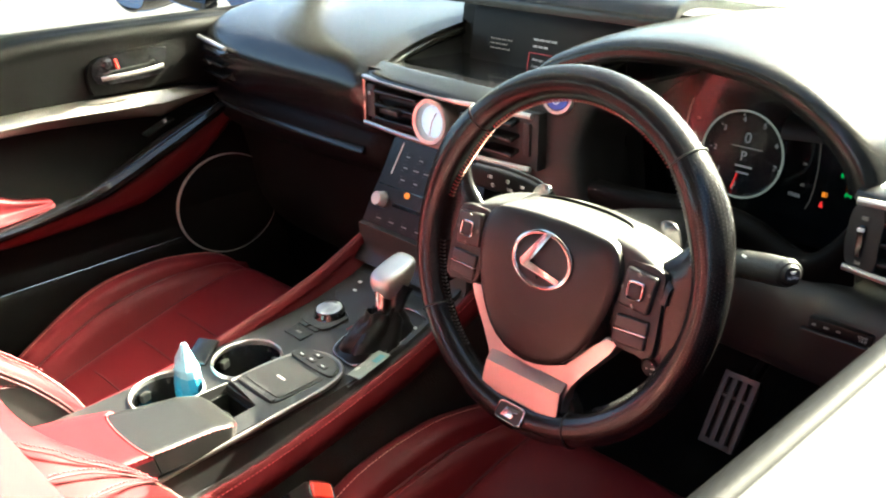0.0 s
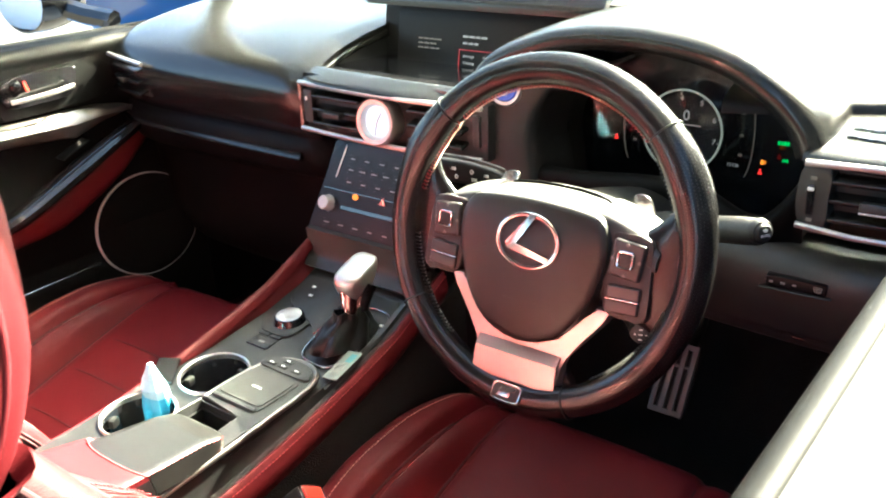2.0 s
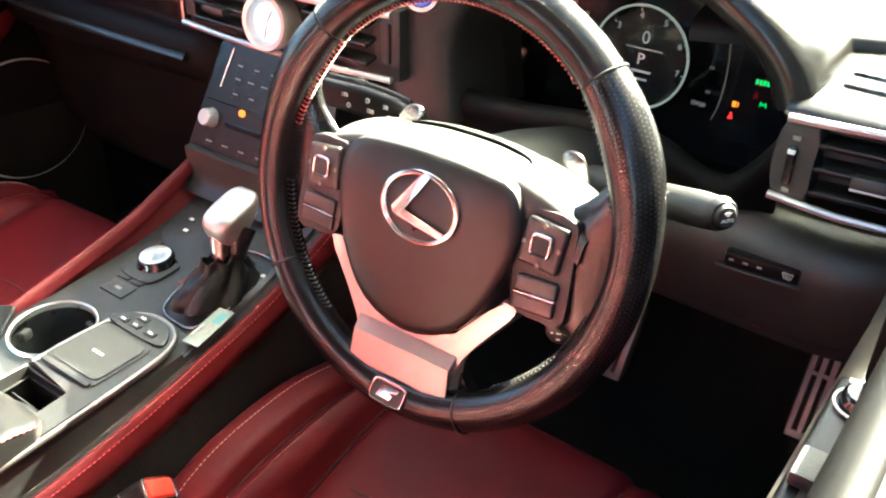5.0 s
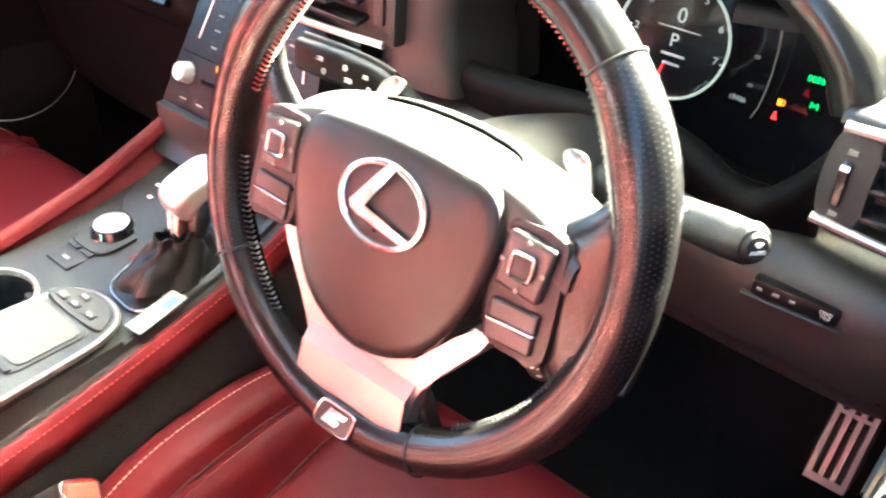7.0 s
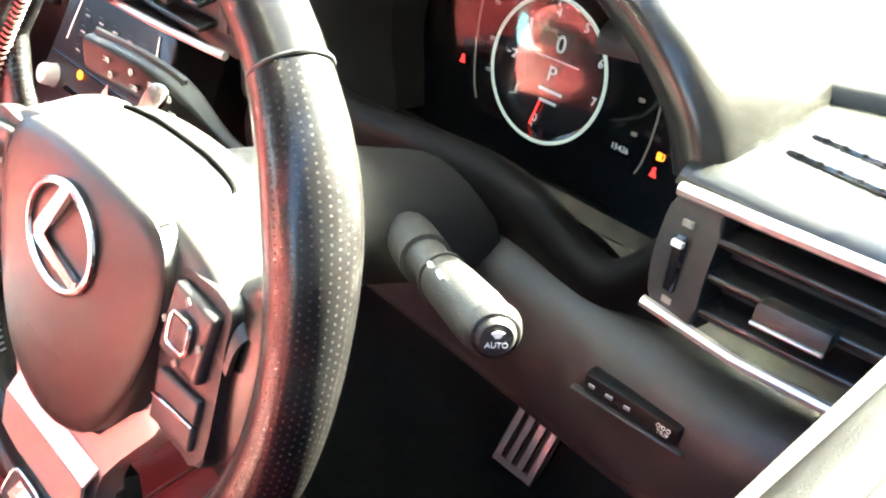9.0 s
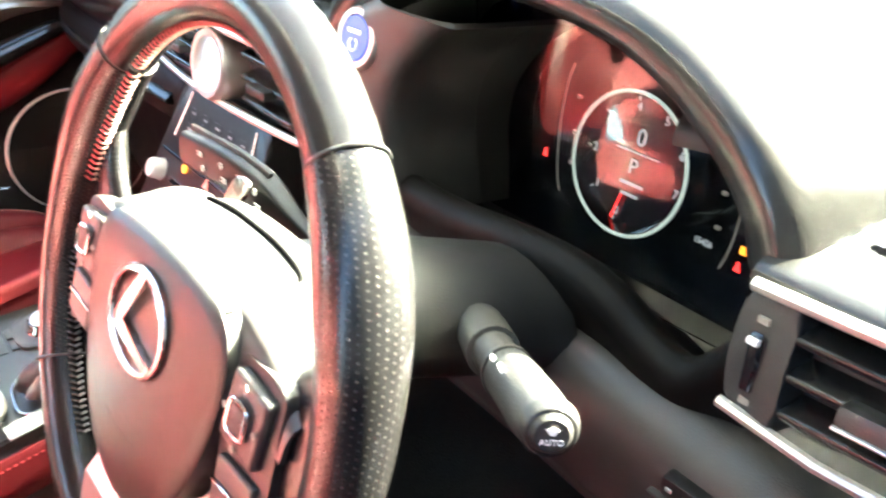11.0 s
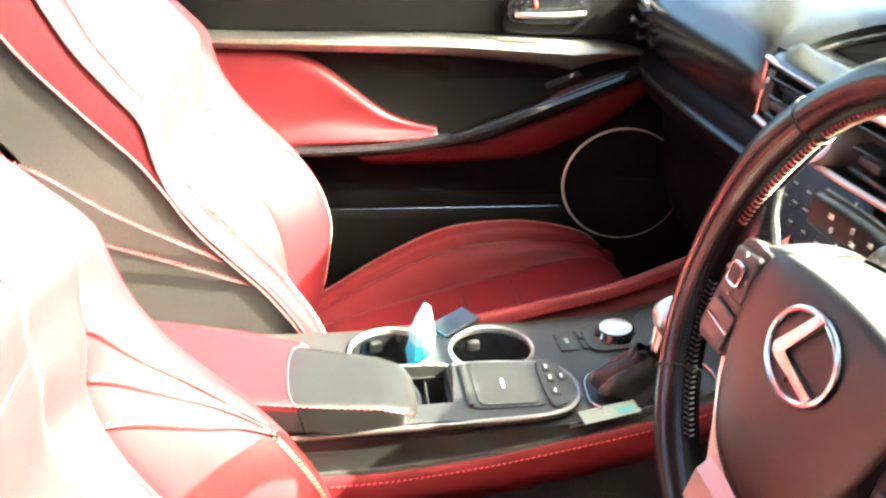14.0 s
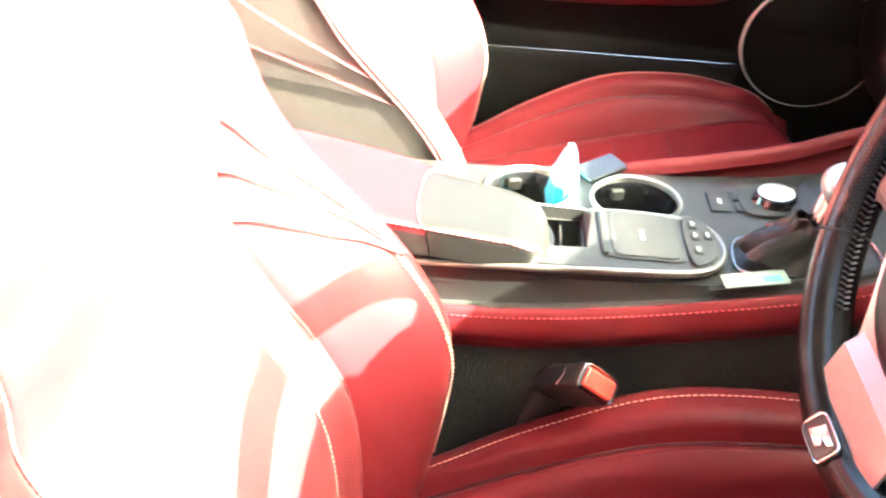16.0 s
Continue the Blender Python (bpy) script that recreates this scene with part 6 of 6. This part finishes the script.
def seat(inner):
    """A sports seat in its own frame; inner: the side (in x) that faces the console."""
    e = thing("front_seat", "red leather sports seat with dark side panels", "car seat", group="front seats")
    # cushion: bolsters high at the sides, a flat middle, a rolled front
    rows = []
    for y, zc, zb, w in ((-0.33, 0.140, 0.150, 0.230), (-0.25, 0.170, 0.196, 0.238), (-0.17, 0.200, 0.248, 0.244), (-0.06, 0.236, 0.302, 0.250), (0.05, 0.268, 0.318, 0.250), (0.12, 0.285, 0.314, 0.246), (0.175, 0.292, 0.303, 0.238), (0.208, 0.280, 0.280, 0.228), (0.222, 0.25, 0.25, 0.218), (0.222, 0.19, 0.19, 0.212)):
        half = [(-w, min(0.13, zb - 0.06)), (-w - 0.006, zb - 0.055), (-w + 0.012, zb - 0.008), (-w + 0.034, zb + 0.001), (-0.190, zb - 0.001), (-0.180, zb - 0.016 - 0.1 * (zb - zc)),
                (-0.169, zb - 0.004 - 0.22 * (zb - zc)), (-0.152, zb - 0.002 - 0.50 * (zb - zc)), (-0.137, zc - 0.004), (-0.122, zc + 0.005), (-0.06, zc + 0.008)]
        rows.append([(x, y, z) for x, z in half] + [(0, y, zc + 0.009)] + [(-x, y, z) for x, z in half[::-1]])
    cu = part("cushion", net(rows, 4, 3, -0.012), M_RED, e, "red leather seat cushion with raised bolsters", local=True)
    r = np.array(rows)
    for j in (5, 8, 14, 17):
        p = spline(r[:7 if j in (8, 14) else 6, j], 5) + np.array((0, 0, 0.0012))
        part("cushion_seam", tube(p, 0.0015, 6), M_SEAM, cu, local=True)
    for j in (3, 19):
        p = spline(r[:8, j], 5) + np.array((0, 0, 0.0008))
        part("bolster_seam", stitches(p, 0.004, 0.002, 0.0006), M_STITCH_PALE, cu, local=True)
    for yk in (-0.13, -0.045, 0.03):
        z = float(np.interp(yk, r[:8, 11, 1], r[:8, 11, 2])) + 0.0015
        part("cushion_groove", tube(spline([(-0.122, yk, z - 0.007), (-0.06, yk, z - 0.001), (0, yk, z), (0.06, yk, z - 0.001), (0.122, yk, z - 0.007)], 4), 0.0013, 8), M_SEAM, cu, local=True)
    part("cushion_base", rbox(0.42, 0.46, 0.07, 0.02, 3, pose(0, -0.04, 0.13, 12, 0, 0)), M_DARK, e, local=True)
    for x in (-0.18, 0.18):
        part("seat_rail", rbox(0.035, 0.60, 0.10, 0.006, 2, pose(x, -0.08, 0.05)), M_DKCHROME, e, "metal seat rail", local=True)
    # backrest
    zs = [0.15, 0.21, 0.27, 0.33, 0.38, 0.43, 0.47, 0.51, 0.55, 0.585, 0.62, 0.65, 0.69, 0.75, 0.80]

    def at(z, zz, vv):
        return float(np.interp(z, zz, vv))

    def wid(z):
        return at(z, [0.15, 0.21, 0.27, 0.33, 0.45, 0.55, 0.62, 0.70, 0.78, 0.84, 0.97, 0.99], [0.222, 0.236, 0.246, 0.252, 0.252, 0.248, 0.24, 0.222, 0.19, 0.152, 0.13, 0.11])

    def seam1(z):
        return at(z, [0.15, 0.30, 0.42, 0.484, 0.55, 0.62, 0.66, 0.70, 0.75, 0.82, 0.97], [0.13, 0.145, 0.152, 0.160, 0.177, 0.196, 0.190, 0.168, 0.14, 0.108, 0.085])

    def deep(z):
        return at(z, [0.15, 0.30, 0.42, 0.484, 0.55, 0.62, 0.70, 0.80, 0.97, 0.99], [0.05, 0.075, 0.094, 0.072, 0.025, 0.008, 0.006, 0.006, 0.002, 0.02])

    rows = []
    for z in zs:
        y, w, c1, d = edge_y(z), wid(z), seam1(z), deep(z)
        c2 = at(z, [0.15, 0.4, 0.6, 0.75, 0.97], [0.10, 0.112, 0.115, 0.098, 0.06])
        half = [(w - 0.004, y - 0.135, z - 0.05), (w + 0.001, min(back_y(z - 0.008), y - 0.017), z - 0.008), (w, y - 0.014, z - 0.004), (w - 0.012, y, z), (0.45 * w + 0.55 * c1 + 0.006, y - 0.12 * d, z), (c1 + 0.010, y - 0.8 * d, z), (c1, y - d - 0.003, z),
                (c1 - 0.010, y - d + 0.003, z), (c2 + 0.010, y - d - 0.010, z), (c2, y - d - 0.017, z), (c2 - 0.010, y - d - 0.011, z), (c2 * 0.5, y - d - 0.010, z)]
        rows.append([(-a, b, c) for a, b, c in half] + [(0, y - d - 0.009, z)] + half[::-1])
    r = np.array(rows)
    part("bolster", net(r[:, 1:7], 3, 4, 0.010), M_RED, e, "red leather backrest bolster", local=True)
    part("bolster", net(r[:, 18:24], 3, 4, 0.010), M_RED, e, "red leather backrest bolster", local=True)
    part("inner_wing", net(r[:, 6:10], 3, 4, 0.010), M_RED_PERF, e, "perforated red leather strip", local=True)
    part("inner_wing", net(r[:, 15:19], 3, 4, 0.010), M_RED_PERF, e, "perforated red leather strip", local=True)
    mid = part("backrest_middle", net(r[:, 9:16], 3, 4, 0.010), M_RED_PERF, e, "red leather backrest middle", local=True)
    part("side_panel", net(r[:, 0:2], 3, 4, 0.008), M_GREY_LEATHER, e, "dark grey leather backrest side", local=True)
    part("side_panel", net(r[:, 23:25], 3, 4, 0.008), M_GREY_LEATHER, e, "dark grey leather backrest side", local=True)
    part("backrest_shell", net([[(x * k, edge_y(z) - 0.13 - 0.02 * (1 - abs(x) / 0.25), z - 0.05) for x in (-0.235, -0.12, 0, 0.12, 0.235)] for z, k in ((0.27, 1), (0.5, 1), (0.7, 0.93), (0.8, 0.7))], 3, 3, 0.01), M_DARK, e, "dark rear shell", local=True)
    for j in (6, 18):
        p = spline(r[:, j], 5) + np.array((0, 0.002, 0.001))
        part("inner_piping", tube(p, 0.0021, 8), M_SEAM, e, "dark red piping along the bolster", local=True)
    for j in (9, 15):
        p = spline(r[:, j], 5) + np.array((0, 0.003, 0.002))
        part("middle_stitching", stitches(p, 0.0035, 0.002, 0.0008), M_STITCH_PALE, e, local=True)
    for j in (1, 23, 2, 22):
        p = spline(r[:, j], 5) + np.array((0, 0.0015, 0.001)) + np.array((0.001 if j > 12 else -0.001, 0, 0))
        part("outer_piping", tube(p, 0.0018, 8), M_SEAM, e, "dark red piping on the outer edge", local=True)
    # fanned seams on both bolsters and on both sides
    for s in (-1, 1):
        for z0, z1 in ((0.556, 0.440), (0.518, 0.432), (0.482, 0.424)):
            pts = []
            for k in range(9):
                f = k / 8
                z = z0 + (z1 - z0) * f ** 1.5
                x = seam1(z0) + (0.222 - seam1(z0)) * f
                y = edge_y(z) - deep(z) * float(np.interp(f, [0, 0.2, 0.45, 0.8, 1.0], [0.95, 0.55, 0.14, 0.03, 0.0])) + 0.0022
                pts.append((s * x, y, z))
            fs = part("fan_seam", tube(spline(pts, 3) - np.array((0, 0.0006, 0)), 0.0012, 6), M_SEAM, e, "sewn seam fanning over the bolster", local=True)
            part("seam_stitching", stitches(spline(pts, 3), 0.0030, 0.0026, 0.0008, (0, 0.0010, 0.0035)), M_STITCH_RED, fs, local=True)
        for z0, z1 in ((0.62, 0.45), (0.545, 0.425)):
            pts = []
            for k in range(7):
                f = k / 6
                z = z0 + (z1 - z0) * f ** 1.15
                yb = edge_y(z) - 0.118 * (1 - f) - 0.018
                pts.append((s * (0.2535 if f < 0.95 else 0.252), yb, z - 0.05 * (1 - f) + 0.004))
            fs = part("side_seam", tube(spline(pts, 4), 0.0012, 6), M_SEAM, e, "red sewn seam on the dark side panel", local=True)
            part("seam_stitching", stitches(spline(pts, 4), 0.0026, 0.0026, 0.0006, (s * 0.0006, 0, 0.003)), M_STITCH_RED, fs, local=True)
        # double row down the lower bolster edge
        for off in (0.030, 0.036):
            pts = [(s * (0.252 - off), edge_y(z) + 0.0012, z) for z in (0.20, 0.24, 0.28, 0.31, 0.34, 0.37, 0.40, 0.43)]
            part("edge_stitching", stitches(spline(pts, 5), 0.003, 0.002, 0.0008), M_STITCH_PALE, e, local=True)
    for zk in (0.36, 0.47, 0.58):
        y = edge_y(zk) - deep(zk) - 0.0105
        part("middle_groove", tube(spline([(-0.105, y - 0.001, zk), (0, y + 0.002, zk), (0.105, y - 0.001, zk)], 4), 0.0016, 6), M_SEAM, mid, local=True)
    # the headrest is one with the backrest; its sides are red
    HZ = [(0.762, -0.615, 0.120, 0.10), (0.778, -0.592, 0.146, 0.13), (0.800, -0.574, 0.156, 0.15), (0.835, -0.562, 0.160, 0.165), (0.870, -0.560, 0.160, 0.165), (0.900, -0.562, 0.159, 0.16), (0.925, -0.570, 0.155, 0.15), (0.945, -0.583, 0.146, 0.13), (0.960, -0.605, 0.122, 0.09), (0.966, -0.64, 0.06, 0.03)]
    hr = []
    for z, yf, w, d in HZ:
        yf, w = yf + 0.014, w + 0.012
        hr.append([(w * sx, yf - d * (0.5 - 0.5 * sy) - (0.010 * (1 - sx * sx) if sy > 0 else 0.0), z) for sx, sy in ring_outline(1.0, 1.0, 24, 4.5)])
    hd = part("headrest", net(hr, 3, 2, 0.004, True), M_RED, e, "red leather headrest joined to the backrest", local=True)
    for sx in (-1, 1):
        pts = spline([(sx * (w + 0.0118), yf - 0.017, z) for z, yf, w, d in HZ[1:8]], 5)
        part("headrest_seam", tube(pts, 0.0010, 6), M_STITCH_RED, hd, "sewn seam along the headrest edge", local=True)
        part("headrest_stitching", stitches(spline([(sx * (w + 0.0125), yf - 0.075, z) for z, yf, w, d in HZ[1:5]], 5), 0.004, 0.003, 0.0009, (sx * 0.0008, 0, 0)), M_SEAM, hd, local=True)
    part("recliner_cover", rbox(0.03, 0.16, 0.10, 0.012, 3, pose(-inner * 0.262, -0.30, 0.24)), M_DARK, e, local=True)
    return e


s1 = seat(-1)
s1.matrix_world = pose(0.37, 0.0, 0.0)
s1["label"] = "sunlit red leather driver seat beside the console"
s2 = copy_thing(s1, pose(-0.365, 0.0, 0.0))
s2["label"] = "red leather passenger seat with dark grey side panel"

# belt buckle
bk_ = thing("belt_buckle", "black seat belt buckle with red release key", "buckle", (0.150, -0.12, 0.20))
bmx = facing((0.161, -0.119, 0.318), (0.62, 0.42, 0.66), spin=-46)
part("buckle_body", rbox(0.042, 0.026, 0.085, 0.007, 3, bmx @ pose(0, 0, -0.040)), M_DARK, bk_)
part("release_key", rbox(0.032, 0.0185, 0.006, 0.003, 3, bmx @ pose(0, 0, 0.0025)), M_BUCKLE_RED, bk_, "bright red release key")
part("buckle_rim", tube([bmx @ Vector((x, y, 0.0022)) for x, y in ring_outline(0.0195, 0.0125, 28, 5)], 0.0014, 6, True), M_DKCHROME, bk_)
part("buckle_edge", tube([bmx @ Vector((-0.0205, y, z)) for y, z in ((-0.011, -0.030), (0.0, -0.024), (0.011, -0.030))], 0.0010, 6), M_DKCHROME, bk_)
part("buckle_strap", tube(spline([bmx @ Vector((0, 0, -0.07)), (0.128, -0.165, 0.22), (0.138, -0.19, 0.12)], 5), 0.016, 10, flat=0.35, up=(0, 1, 0)), M_DARK, bk_)

# pedals
for nm, lab, cx, cz, w, h in (("accelerator_pedal", "slotted metal accelerator pedal in the footwell", 0.611, 0.246, 0.052, 0.125), ("brake_pedal", "slotted metal brake pedal in the footwell", 0.335, 0.216, 0.064, 0.118)):
    pe = thing(nm, lab, "pedal", (cx, 0.60, 0.05))
    fm = facing((cx, 0.515 if cx < 0.4 else 0.52, cz), (0.0, -0.85, 0.53))
    part("pedal_plate", slab(ring_outline(w / 2, h / 2, 28, 7), 0.008, 0.002, fm), M_RUBBER, pe)
    n_ = 4
    for i in range(n_):
        part("metal_bar", rbox(w / n_ * 0.62, h * 0.92, 0.004, 0.001, 1, fm @ pose((i + 0.5) / n_ * w - w / 2, 0, 0.002)), M_PEDAL, pe, "brushed metal tread bar")
    for yy in (0.46, -0.46, 0.18):
        part("metal_bar", rbox(w * 0.9, h * 0.05 if abs(yy) < 0.4 else h * 0.08, 0.004, 0.001, 1, fm @ pose(0, yy * h, 0.0022)), M_PEDAL, pe)
    part("pedal_arm", tube([fm @ Vector((0, 0, -0.006)), (cx, 0.62, cz + 0.05), (cx, 0.70, cz + 0.2)], 0.009, 8), M_DARK, pe)

# outside: mirror, parked car
mr = thing("door_mirror", "black door mirror outside the passenger window", "mirror", (-0.80, 0.30, 0.74))
part("housing", net([[(-0.93 + 0.085 * k * math.cos(a), y, 0.775 + 0.062 * k * math.sin(a)) for a in [2 * math.pi * j / 14 for j in range(14)]] for y, k in ((0.245, 0.96), (0.24, 1.0), (0.28, 1.02), (0.34, 0.8), (0.37, 0.3))], 3, 2, 0.003, True), M_GLOSS, mr)
part("mirror_glass", slab(ring_outline(0.078, 0.056, 32, 2.6), 0.002, 0, facing((-0.93, 0.249, 0.775), (0.15, -1, 0.05))), M_CHROME, mr, "clear mirror glass")
part("mirror_foot", tube([(-0.76, 0.33, 0.735), (-0.82, 0.31, 0.745), (-0.87, 0.29, 0.76)], 0.02, 8), M_GLOSS, mr)
mr2 = copy_thing(mr, pose(0.80, 0.30, 0.74) @ Matrix.Diagonal((-1, 1, 1, 1)))
mr2["label"] = "black door mirror outside the driver window"
pc = thing("parked_car", "blue parked car on the asphalt beside the place", "car", (-3.2, 0.2, -0.30))
M_BLUE_PAINT = material("blue_car_paint", (0.03, 0.16, 0.42), 0.25, coat=0.6, scale=10, mix=0.15)
PROF = [(-2.1, 0.35), (-2.15, 0.6), (-2.0, 0.9), (-1.5, 0.98), (-1.0, 1.35), (0.1, 1.42), (0.9, 1.0), (1.9, 0.85), (2.15, 0.6), (2.1, 0.3), (0.0, 0.2)]
pr = spline([(y, z) for y, z in PROF], 4, True)
rowsc = []
for x, k in ((-0.88, 0.9), (-0.86, 0.97), (-0.6, 1.0), (0, 1.01), (0.6, 1.0), (0.86, 0.97), (0.88, 0.9)):
    rowsc.append([(-3.2 + x * (1.0 if z < 0.9 else 0.82), 0.2 + y * (0.97 if abs(x) > 0.8 else 1.0), -0.30 + 0.4 + (z - 0.4) * k) for y, z in pr])
part("car_body", net(rowsc, 2, 1, 0.01, True), M_BLUE_PAINT, pc, "blue glossy bodywork")
for y0, y1 in ((-0.95, -0.35), (-0.30, 0.55)):
    part("side_window", net([[(-3.2 + 0.745 - 0.04 * (z - 1.0) / 0.3, 0.2 + y, -0.30 + z) for z in (1.0, 1.2, 1.32)] for y in (y0, (y0 + y1) / 2, y1)], 2, 2, 0.01), M_GLOSS, pc, "dark side window")
for y in (-1.35, 1.35):
    wl = part("wheel", lathe([(0, 0.1), (0.2, 0.1), (0.22, 0.11), (0.31, 0.1), (0.33, 0.05), (0.33, -0.1), (0, -0.1)], 28, Matrix.Translation((-2.40, 0.2 + y, 0.03)) @ pose(0, 0, 0, 0, 90, 0)), M_RUBBER, pc, "black tyre")
    part("rim", lathe([(0, 0.115), (0.05, 0.12), (0.18, 0.105), (0.2, 0.09)], 20, Matrix.Translation((-2.40, 0.2 + y, 0.03)) @ pose(0, 0, 0, 0, 90, 0)), M_SILVER, wl, "silver wheel rim")
